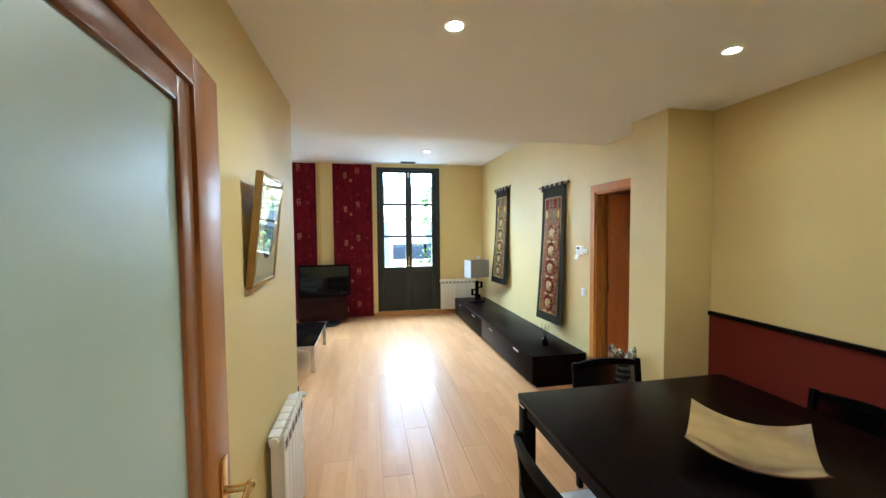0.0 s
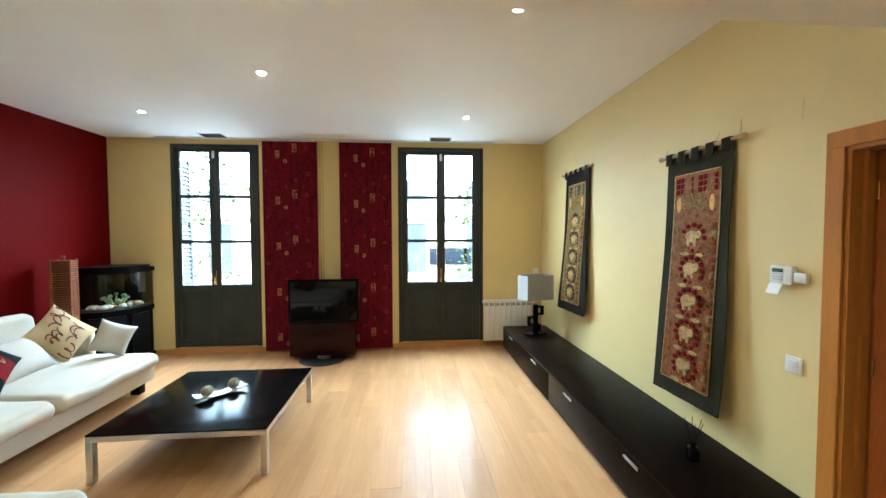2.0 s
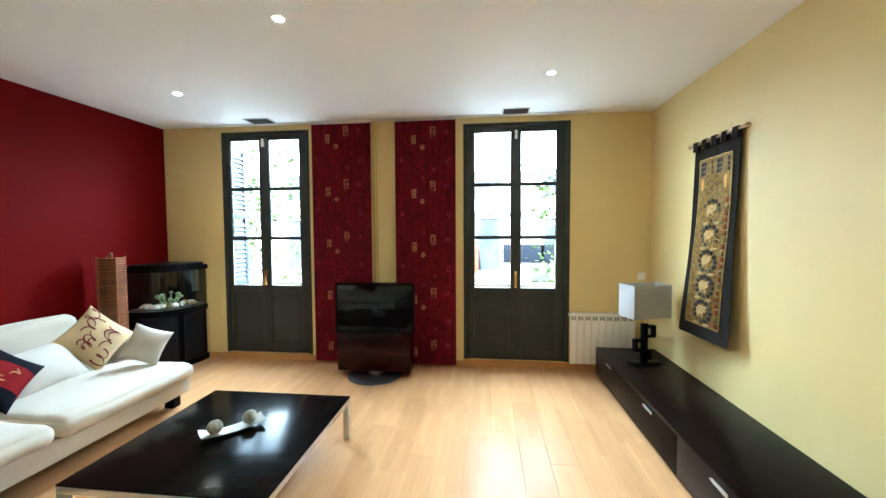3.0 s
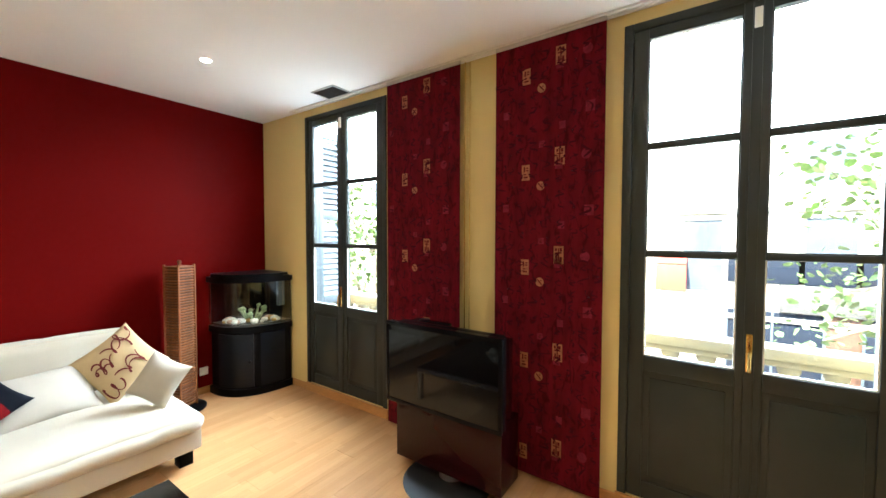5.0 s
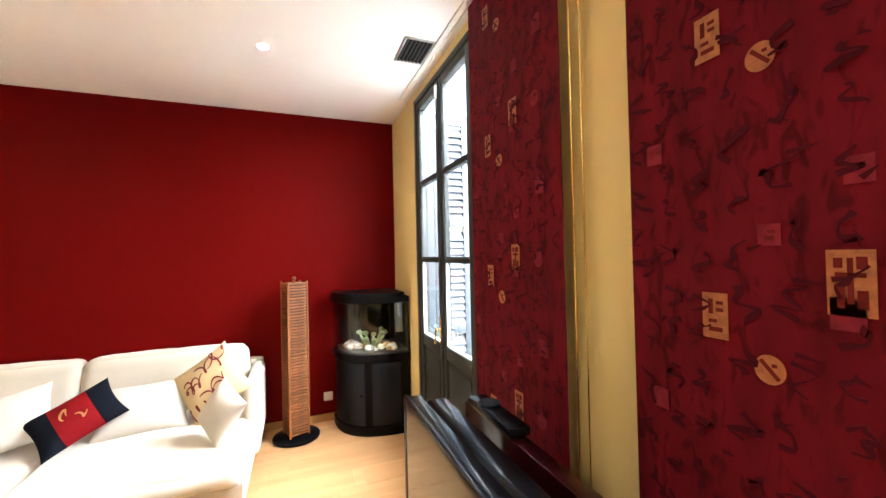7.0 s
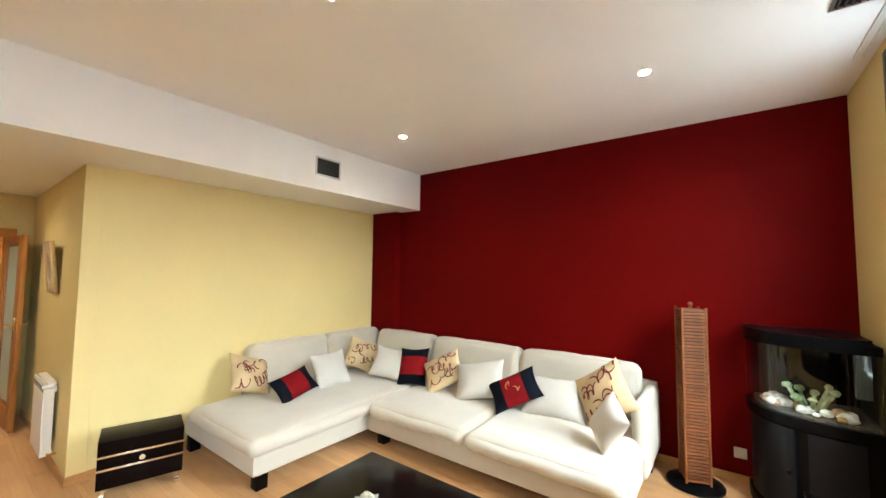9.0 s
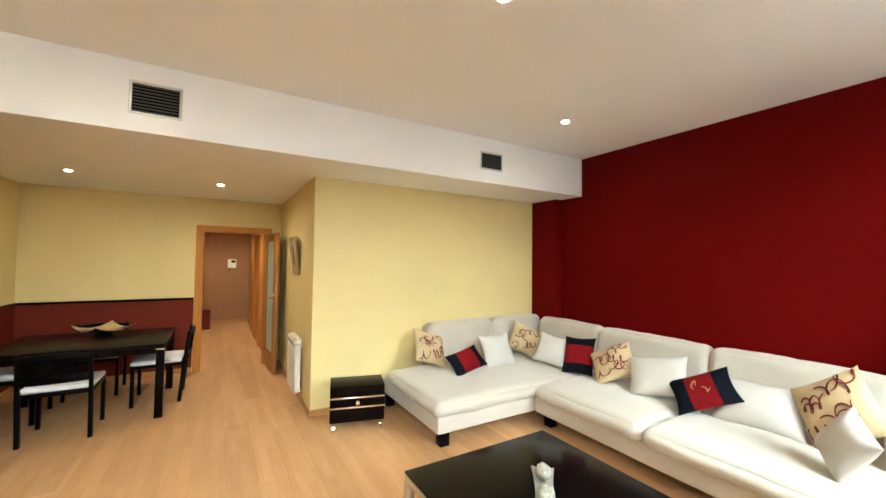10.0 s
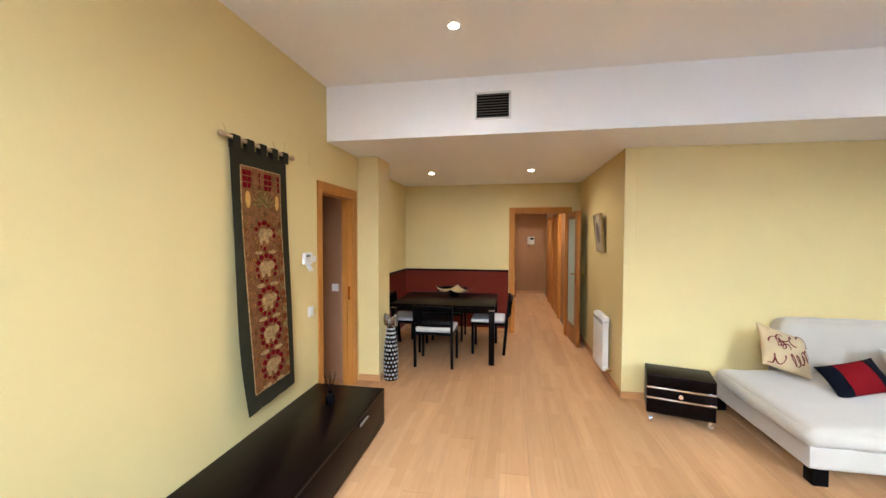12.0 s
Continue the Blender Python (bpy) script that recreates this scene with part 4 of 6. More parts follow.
# ---- sliding curtain panels ----
def curtain_cloth():
    m = material("dark crimson printed curtain cloth", (0.125, 0.0046, 0.012), 0.8, vary=0.30, scale=2.5, stretch=(5, 1, 1.2), bump=0.4, bump_scale=260, gloss=0.1)
    n, l = m.node_tree.nodes, m.node_tree.links
    co = next(x for x in n if x.bl_idname == "ShaderNodeTexCoord")
    mp = n.new("ShaderNodeMapping")
    mp.inputs["Scale"].default_value = (26, 1, 9)
    l.new(co.outputs["Object"], mp.inputs["Vector"])
    no = n.new("ShaderNodeTexNoise")
    no.inputs["Scale"].default_value, no.inputs["Detail"].default_value, no.inputs["Distortion"].default_value = 1.0, 2, 1.2
    l.new(mp.outputs[0], no.inputs["Vector"])
    r = n.new("ShaderNodeMapRange")
    r.inputs["From Min"].default_value, r.inputs["From Max"].default_value = 0.34, 0.46
    r.inputs["To Min"].default_value, r.inputs["To Max"].default_value = 0.55, 1.0
    l.new(no.outputs["Fac"], r.inputs["Value"])
    mix = n.new("ShaderNodeMix")
    mix.data_type, mix.blend_type = "RGBA", "MULTIPLY"
    mix.inputs[0].default_value = 1.0
    l.new(n["Principled BSDF"].inputs["Base Color"].links[0].from_socket, mix.inputs[6])
    l.new(r.outputs[0], mix.inputs[7])
    l.new(mix.outputs[2], n["Principled BSDF"].inputs["Base Color"])
    return m


CURTAIN = curtain_cloth()
GOLD = material("worn gold print", (0.33, 0.115, 0.036), 0.6, vary=0.25, scale=60, bump=0.3, bump_scale=200)
FAINT = material("faded rose print", (0.185, 0.017, 0.030), 0.8, gloss=0.1, vary=0.25, scale=40)
STAMPRED = material("crimson sign print", (0.12, 0.012, 0.012), 0.8, gloss=0.1, vary=0.2, scale=40)
INK = material("dark brush print", (0.060, 0.004, 0.011), 0.8, gloss=0.1, vary=0.1, scale=30)


def flat_panel(points, y, t):
    bm = bmesh.new()
    a = [bm.verts.new((x, y, z)) for x, z in points]
    b = [bm.verts.new((x, y - t, z)) for x, z in points]
    bm.faces.new(a), bm.faces.new(b[::-1])
    for i in range(len(a)):
        j = (i + 1) % len(a)
        bm.faces.new((a[i], b[i], b[j], a[j]))
    return bm


def bars(pieces, y, t):
    return joined(*[block(x0, y - t, z0, x1, y, z1) for x0, z0, x1, z1 in pieces])


def curtain_panel(x0, x1, shift, rise, seed):
    c = thing("panel_curtain", "dark crimson sliding curtain panel printed with gold stamps", "curtain", ((x0 + x1) / 2, 7.93, 0), group="panel curtains")
    w, z0, z1 = (x1 - x0) / 2, 0.03, 2.975
    bm = bmesh.new()
    nx, nz = 10, 26
    fr, bk = [], []
    for j in range(nz + 1):
        for lst, dy in ((fr, 0), (bk, 0.004)):
            lst.append([bm.verts.new((-w + 2 * w * i / nx, 0.003 * math.sin(i * 1.9 + seed) * (1 - j / nz) + dy, z0 + (z1 - z0) * j / nz)) for i in range(nx + 1)])
    for j in range(nz):
        for i in range(nx):
            bm.faces.new((fr[j][i], fr[j][i + 1], fr[j + 1][i + 1], fr[j + 1][i]))
            bm.faces.new((bk[j][i], bk[j + 1][i], bk[j + 1][i + 1], bk[j][i + 1]))
        bm.faces.new((fr[j][0], fr[j + 1][0], bk[j + 1][0], bk[j][0]))
        bm.faces.new((fr[j][nx], bk[j][nx], bk[j + 1][nx], fr[j + 1][nx]))
    part("cloth", bm, CURTAIN, c)
    part("top_batten", block(-w, -0.008, 2.965, w, 0.012, 2.992, 0.002), STEEL, c)
    part("weight_bar", block(-w + 0.01, 0.004, 0.035, w - 0.01, 0.012, 0.06, 0.002), STEEL, c)
    y, period = -0.006, 0.64
    left = x0 - (x0 + x1) / 2

    def stamp_a(x, z):
        return block(x - 0.032, y - 0.001, z - 0.058, x + 0.032, y, z + 0.058), bars([(x - 0.004, z - 0.036, x + 0.004, z + 0.044), (x - 0.020, z + 0.010, x + 0.020, z + 0.018), (x - 0.018, z - 0.044, x - 0.008, z - 0.006),
                    (x + 0.008, z + 0.024, x + 0.022, z + 0.046), (x + 0.008, z - 0.044, x + 0.022, z - 0.012), (x - 0.022, z + 0.026, x - 0.010, z + 0.044)], y, 0.002)

    def stamp_b(x, z):
        return block(x - 0.028, y - 0.001, z - 0.052, x + 0.028, y, z + 0.052), bars([(x - 0.014, z - 0.036, x + 0.016, z - 0.026), (x - 0.014, z - 0.016, x + 0.004, z - 0.008), (x - 0.014, z + 0.004, x - 0.004, z + 0.038),
                    (x + 0.003, z + 0.010, x + 0.018, z + 0.018), (x + 0.003, z + 0.026, x + 0.018, z + 0.034)], y, 0.002)

    def stamp_c(x, z):
        disc = flat_panel([(x + 0.028 * math.cos(a), z + 0.030 * math.sin(a)) for a in [k * 2 * math.pi / 20 for k in range(20)]], y, 0.001)
        slash = [Vector((x - 0.016 + 0.032 * q, y, z + 0.018 - 0.036 * q)) for q in (0, 0.5, 1)]
        return disc, joined(ribbon(slash, 0.008, None, 0.002), block(x + 0.004, y - 0.002, z + 0.006, x + 0.013, y, z + 0.013))

    def stamp_d(x, z):
        return block(x - 0.020, y - 0.001, z - 0.022, x + 0.020, y, z + 0.022), bars([(x - 0.008, z - 0.010, x + 0.008, z - 0.002), (x - 0.002, z + 0.004, x + 0.010, z + 0.010)], y, 0.002)

    rng = random.Random(seed)
    for k in range(-4, 4):
        for rel, base, make in ((0.475, 1.545, stamp_a), (0.245, 1.456, stamp_b), (0.350, 1.361, stamp_c), (0.356, 1.635, stamp_d)):
            z, x = base + k * period + rise, left + rel + shift
            if 0.1 < z < 2.92 and -w + 0.04 < x < w - 0.04:
                plate, sign = make(x, z)
                stamp = part("gold_stamp", plate, GOLD if make != stamp_d else FAINT, c, "worn gold stamp print")
                part("stamp_sign", sign, STAMPRED, stamp, "dark crimson sign")
        for rel, dz, s in ((0.47, 0.13, 0.024), (0.06, 0.28, 0.028), (0.06, 0.04, 0.026), (0.64, 0.18, 0.030), (0.66, 0.47, 0.028), (0.10, 0.50, 0.022), (0.49, 0.38, 0.020)):
            z, x = 1.36 + dz + k * period + rise, left + rel + shift
            if 0.1 < z < 2.9 and -w + 0.05 < x < w - 0.05:
                pts = [(x + s * math.cos(a), z + s * 1.1 * math.sin(a)) for a in [q * math.pi / 8 for q in range(16)]] if dz in (0.04, 0.18) else [(x - s, z - s * 1.2), (x + s, z - s * 1.2), (x + s, z + s * 1.2), (x - s, z + s * 1.2)]
                part("faded_print", flat_panel(pts, y, 0.001), FAINT, c, "faded rose print")
    # columns of cursive brush signs, each one winding stroke
    strokes = []
    for col in (-0.86, -0.66, -0.46, -0.22, 0.02, 0.27, 0.50, 0.70, 0.90):
        z, big = 2.90, rng.uniform(0.75, 1.25)
        while z > 0.12:
            h, half = rng.uniform(0.05, 0.10) * big, 0.034 * big
            knots = [Vector((col * w + rng.uniform(-half, half), 0, z - h * q / 5 + rng.uniform(-0.4, 0.4) * h / 3)) for q in range(7)]
            pts = []
            for a, b, c2, d in zip(knots, knots[1:], knots[2:], knots[3:]):
                for q in (0, 0.25, 0.5, 0.75):
                    p = 0.5 * (2 * b + (c2 - a) * q + (2 * a - 5 * b + 4 * c2 - d) * q ** 2 + (3 * b - a - 3 * c2 + d) * q ** 3)
                    pts.append(Vector((p.x, y - 0.0025, p.z)))
            if all(abs(p.x) < w - 0.008 and p.z > 0.05 for p in pts):
                strokes.append(ribbon(pts, lambda f, b=rng.uniform(0.006, 0.012), o=rng.uniform(0, 6): b * (0.9 + 0.5 * math.sin(9 * f + o)), None, 0.001))
            if rng.random() < 0.6:
                a = Vector((col * w + rng.uniform(-half, half), y - 0.003, z - rng.uniform(0, h)))
                d = Vector((rng.uniform(0.015, 0.04) * big, 0, rng.uniform(-0.012, 0.018)))
                if abs(a.x) < w - 0.07:
                    strokes.append(ribbon([a - d * 0.5, a, a + d * 0.5], lambda f: 0.009 * (1.2 - f), None, 0.001))
            z -= h + rng.uniform(0.01, 0.06)
    ink = part("brush_print", joined(*strokes), INK, c, "dark brush stroke print")
    tagged(ink, kind="stuff")
    return c


curtain_panel(-1.665, -0.92, -0.04, 0.05, 1)
curtain_panel(-0.62, 0.112, -0.014, 0.008, 2)
setting("trim_curtain_track", joined(block(-3.05, 7.905, TOP - 0.014, 1.6, 7.915, TOP), block(-3.05, 7.945, TOP - 0.014, 1.6, 7.955, TOP), block(-3.05, 7.905, TOP - 0.004, 1.6, 7.955, TOP - 0.0005)), WHITEPLASTIC, "white ceiling track for panel curtains", "curtain track")
cord = thing("curtain_wand", "slim brass coloured curtain draw rods", "curtain rod", (-0.89, 7.955, 0))
part("draw_rod", rod((0, 0, 0.06), (0, 0, 2.984), 0.004), BRASS, cord)
part("draw_rod", rod((0.03, 0.02, 0.06), (0.03, 0.02, 2.984), 0.003), BRASS, cord)

# ---- television on its stand ----
BORDEAUX = material("glossy dark bordeaux lacquer", (0.018, 0.0015, 0.0025), 0.16, vary=0.10, scale=3, gloss=0.2)
SCREEN = material("dark glossy screen", (0.004, 0.004, 0.005), 0.05, gloss=0.3, vary=0.02)
DARKSTEEL = material("dark brushed steel", (0.075, 0.075, 0.078), 0.45, 0.8, vary=0.08, scale=8)
stand = thing("tv_stand", "dark bordeaux lacquered television stand on a round steel foot", "tv stand", (-0.80, 7.60, 0))
part("foot", lathe([(0.0, 0.0), (0.30, 0.0), (0.31, 0.004), (0.30, 0.010), (0.0, 0.012)], 48), DARKSTEEL, stand, "round brushed steel foot")
part("cabinet", block(-0.425, -0.05, 0.06, 0.425, 0.21, 0.50, 0.006), BORDEAUX, stand)
part("back_panel", block(-0.42, 0.06, 0.502, 0.42, 0.12, 1.02, 0.006), BORDEAUX, stand)
part("neck", rod((0, 0.05, 0.011), (0, 0.05, 0.062), 0.09, sides=24), STEEL, stand)
tv = thing("television", "black flat television with silver lower edge, switched off", "television", (-0.74, 7.43, 0.5405))
part("case", joined(block(-0.44, -0.03, 0.0, 0.44, 0.03, 0.55, 0.008), block(-0.40, 0.03, 0.05, 0.40, 0.12, 0.545, 0.02)), GLOSSBLACK, tv)
part("screen", block(-0.415, -0.034, 0.028, 0.415, -0.0305, 0.525), SCREEN, tv, "dark mirror-like screen")
part("bezel", joined(block(-0.44, -0.036, 0.0, 0.44, -0.031, 0.026, 0.002), block(-0.44, -0.036, 0.527, 0.44, -0.031, 0.55, 0.002), block(-0.44, -0.036, 0.027, -0.417, -0.031, 0.526, 0.002), block(0.417, -0.036, 0.027, 0.44, -0.031, 0.526, 0.002)), GLOSSBLACK, tv)
part("trim_strip", block(-0.44, -0.037, 0.5505, 0.44, -0.02, 0.555, 0.001), GLOSSBLACK, tv)
part("bracket", block(-0.15, 0.12, 0.0, 0.15, 0.232, 0.3), BLACK, tv)
dv = thing("media_player", "flat black media box lying on top of the stand", "media player", (-1.02, 7.70, 1.0205))
part("case", block(-0.16, -0.045, 0, 0.16, 0.035, 0.03, 0.006), GLOSSBLACK, dv)
part("dial", moved(lathe([(0.0, 0.0), (0.04, 0.0), (0.04, 0.006), (0.0, 0.008)], 24), pose(-0.06, 0, 0.03)), BLACK, dv)


# ---- corner aquarium ----
def bow(scale, n=16):
    """Footprint of the corner tank: two sides along the walls, a bowed front."""
    r0, r1 = 0.63 * scale, 0.54 * scale
    pts = [(0.0, 0.0)]
    for k in range(n + 1):
        a = math.pi / 2 * k / n
        c, s = math.cos(a), math.sin(a)
        e = 2 / 2.7
        pts.append((r1 * s ** e, -r0 * c ** e))
    return pts


def prism(pts, z0, z1):
    bm = bmesh.new()
    a, b = [bm.verts.new((x, y, z0)) for x, y in pts], [bm.verts.new((x, y, z1)) for x, y in pts]
    bm.faces.new(a[::-1]), bm.faces.new(b)
    for i in range(len(pts)):
        j = (i + 1) % len(pts)
        bm.faces.new((a[i], a[j], b[j], b[i]))
    return bm


def shell(pts, inner, z0, z1):
    bm = bmesh.new()
    rings = [[bm.verts.new((x, y, z)) for x, y in p] for p, z in ((pts, z0), (pts, z1), (inner, z1), (inner, z0))]
    for q in range(4):
        a, b = rings[q], rings[(q + 1) % 4]
        for i in range(len(a)):
            j = (i + 1) % len(a)
            bm.faces.new((a[i], a[j], b[j], b[i]))
    return bm


aq = thing("aquarium", "black corner aquarium with bowed glass front on a black cabinet", "aquarium", (WEST + 0.02, NORTH - 0.02, 0))
CABGREY = material("dark grey cabinet laminate", (0.008, 0.009, 0.012), 0.3, gloss=0.14, vary=0.10, scale=5)
part("base", prism(bow(1.0), 0, 0.075), BLACK, aq)
part("cabinet", prism(bow(0.955), 0.075, 0.66), BLACK, aq)


def bow_panel(k0, k1, z0, z1, scale=0.96, thick=0.014):
    p = bow(scale, 24)[1:]
    q = bow(scale + thick / 0.6, 24)[1:]
    return prism(p[k0:k1 + 1] + q[k0:k1 + 1][::-1], z0, z1)


d1 = part("cabinet_door", bow_panel(3, 15, 0.09, 0.645), CABGREY, aq, "dark grey bowed cabinet door")
part("knob", ball((*bow(1.0, 24)[15], 0.36), 0.014), BLACK, d1)
part("cabinet_door", bow_panel(17, 23, 0.09, 0.645), CABGREY, aq, "dark grey bowed cabinet door")
part("tank_rim", shell(bow(1.0), bow(0.90), 0.66, 0.725), BLACK, aq)
part("tank_floor", prism(bow(0.899), 0.66, 0.70), BLACK, aq)
TANK = glass("clear tank glass", (0.92, 0.97, 0.95))
tank_front = bow(0.985, 24)[1:]
inner_front = bow(0.972, 24)[1:]
g = part("tank_glass", prism(tank_front + inner_front[::-1], 0.725, 1.20), TANK, aq, "bowed clear glass")
g.visible_shadow = False
part("back_panel", joined(block(0.0, -0.60, 0.70, 0.006, 0.0, 1.20), block(0.006, -0.006, 0.70, 0.52, 0.0, 1.20)), BLACK, aq)
lid = prism(bow(1.03), 1.185, 1.275)
bmesh.ops.bevel(lid, geom=[e for e in lid.edges if all(v.co.z > 1.27 for v in e.verts)], offset=0.035, segments=3, affect="EDGES")
part("lid", lid, BLACK, aq, "black rounded plastic lid")
part("filter", block(0.40, -0.10, 0.90, 0.45, -0.03, 1.18, 0.006), material("smoky grey plastic", (0.10, 0.11, 0.12), 0.3, vary=0.1), aq, "smoky grey filter box")
part("gravel", prism(bow(0.93), 0.70, 0.745), material("dark gravel", (0.07, 0.06, 0.05), 0.9, vary=0.4, scale=60, bump=1.0, bump_scale=120, grain=0.4), aq)
SHELL = material("white coral stone", (0.75, 0.71, 0.64), 0.8, vary=0.25, scale=30, bump=0.8, bump_scale=70)
PEACH = material("pale pink stone", (0.55, 0.36, 0.27), 0.8, vary=0.25, scale=30, bump=0.6, bump_scale=70)
OCHRE = material("ochre stone", (0.42, 0.26, 0.08), 0.8, vary=0.25, scale=30, bump=0.6, bump_scale=70)
CORAL = material("green plastic coral", (0.34, 0.42, 0.22), 0.7, vary=0.3, scale=25, bump=0.6, bump_scale=60)
rng = random.Random(5)


def stone(r, seed):
    bm = bmesh.new()
    bmesh.ops.create_icosphere(bm, subdivisions=2, radius=r)
    for v in bm.verts:
        v.co *= 1 + 0.35 * noise.noise(v.co * (1.6 / r) + Vector((seed, 0, seed)))
        v.co.z *= 0.72
    return bm


for k in range(30):
    a, f = rng.uniform(0.12, 1.46), rng.uniform(0.72, 0.96)
    r = rng.uniform(0.020, 0.046)
    x, y = 0.49 * f * math.sin(a) ** 0.74, -0.57 * f * math.cos(a) ** 0.74
    part("stone", moved(stone(r, k), Matrix.Translation((x, y, 0.745 + r * 0.5))), (SHELL, SHELL, PEACH, SHELL, OCHRE)[k % 5], aq, ("white coral stone", "white coral stone", "pale pink stone", "white coral stone", "ochre stone")[k % 5])
for k in range(9):
    a = k * 0.7
    foot = Vector((0.25 + 0.05 * math.cos(a), -0.29 + 0.05 * math.sin(a), 0.745))
    tip = foot + Vector((0.07 * math.cos(a), 0.07 * math.sin(a), 0.09 + 0.02 * (k % 4)))
    part("coral_branch", joined(rod(foot, tip, 0.016, 0.009, 8), moved(stone(0.024 + 0.004 * (k % 3), 30 + k), Matrix.Translation(tip))), CORAL, aq, "green branching coral ornament")

# ---- slatted floor lamp tower ----
BAMBOO = material("reddish brown cane slats", (0.20, 0.064, 0.017), 0.5, vary=0.25, scale=12, bump=0.4, bump_scale=90, random_tone=0.22, grain=0.25)
tw = thing("slatted_tower", "tall square tower of stacked brown cane slats on black disc", "floor lamp", (-3.475, 7.005, 0), 20)
part("base", lathe([(0.0, 0.0), (0.185, 0.0), (0.20, 0.008), (0.20, 0.022), (0.18, 0.034), (0.0, 0.042)], 40), BLACK, tw, "black round base")
part("core", block(-0.066, -0.066, 0.042, 0.066, 0.066, 1.385), material("dark inner cane", (0.05, 0.014, 0.005), 0.7, vary=0.2, scale=20), tw)
slat_bm = block(-0.087, -0.087, -0.0075, 0.087, 0.087, 0.0075, 0.003, 1)
first = part("slat", slat_bm, BAMBOO, tw)
first.location = (0, 0, 0.062)
rng = random.Random(9)
for k in range(1, 52):
    ob = new("slat", first.data)
    ob.parent = tw
    ob.location = (rng.uniform(-0.002, 0.002), rng.uniform(-0.002, 0.002), 0.062 + k * 0.0258)
    ob.rotation_euler = (0, 0, rng.uniform(-0.03, 0.03))
for sx, sy in ((-1, -1), (1, -1), (1, 1), (-1, 1)):
    part("corner_cane", rod((sx * 0.083, sy * 0.083, 0.04), (sx * 0.083, sy * 0.083, 1.40), 0.010, sides=10), BAMBOO, tw)
part("finial", joined(rod((0, 0, 1.385), (0, 0, 1.42), 0.012), ball((0, 0, 1.425), 0.018)), BAMBOO, tw)

# ---- drawer box on castors ----
bx = thing("castor_cabinet", "low dark wenge cabinet on castors with two steel strips", "cabinet", (-0.825, 3.53, 0), 165)
part("body", block(-0.255, -0.18, 0.09, 0.255, 0.14, 0.425, 0.003), WENGE, bx)
for z in (0.318, 0.226):
    part("metal_strip", block(-0.256, -0.1865, z - 0.008, 0.256, -0.1805, z + 0.008, 0.001), CHROME, bx, "bright steel strip")
for z0, z1 in ((0.092, 0.216), (0.236, 0.308), (0.328, 0.423)):
    part("drawer_front", block(-0.253, -0.186, z0, 0.253, -0.1805, z1, 0.002), WENGE, bx)
part("knob", joined(rod((0, -0.186, 0.272), (0, -0.205, 0.272), 0.008), rod((0, -0.203, 0.272), (0, -0.212, 0.272), 0.02, 0.018, 20)), CHROME, bx)
for sx in (-1, 1):
    for sy in (-1, 1):
        cs = part("castor", joined(rod((sx * 0.22, sy * 0.14 - 0.02, 0.06), (sx * 0.22, sy * 0.14 - 0.02, 0.091), 0.022), block(sx * 0.22 - 0.019, sy * 0.14 - 0.036, 0.034, sx * 0.22 + 0.019, sy * 0.14 - 0.004, 0.062, 0.003)), CHROME, bx, "chrome castor")
        part("wheel", rod((sx * 0.22 - 0.014, sy * 0.14 - 0.02, 0.031), (sx * 0.22 + 0.014, sy * 0.14 - 0.02, 0.031), 0.031, sides=18), CHROME, cs)


# ---- dining set ----
def dining_table():
    x0, x1, y0, y1 = 0.845, 2.20, 1.36, 2.445
    t = thing("dining_table", "dark wenge dining table with square legs", "table", ((x0 + x1) / 2, (y0 + y1) / 2, 0))
    a, b = (x1 - x0) / 2, (y1 - y0) / 2
    part("tabletop", block(-a, -b, 0.715, a, b, 0.75, 0.003), WENGE, t)
    part("apron", joined(block(-a + 0.02, -b + 0.02, 0.65, a - 0.02, -b + 0.045, 0.714), block(-a + 0.02, b - 0.045, 0.65, a - 0.02, b - 0.02, 0.714), block(-a + 0.02, -b + 0.045, 0.65, -a + 0.045, b - 0.045, 0.714), block(a - 0.045, -b + 0.045, 0.65, a - 0.02, b - 0.045, 0.714)), WENGE, t)
    for sx in (-1, 1):
        for sy in (-1, 1):
            lx, ly = sorted((sx * (a - 0.004), sx * (a - 0.075))), sorted((sy * (b - 0.004), sy * (b - 0.075)))
            part("leg", block(lx[0], ly[0], 0, lx[1], ly[1], 0.713, 0.003), WENGE, t)
            part("corner_plate", block(lx[0] - 0.001, ly[0] - 0.001, 0.69, lx[1] + 0.001, ly[1] + 0.001, 0.70), CHROME, t)


dining_table()
SEATCLOTH = material("white seat upholstery", (0.74, 0.72, 0.68), 0.7, vary=0.04, scale=10, bump=0.3, bump_scale=200)


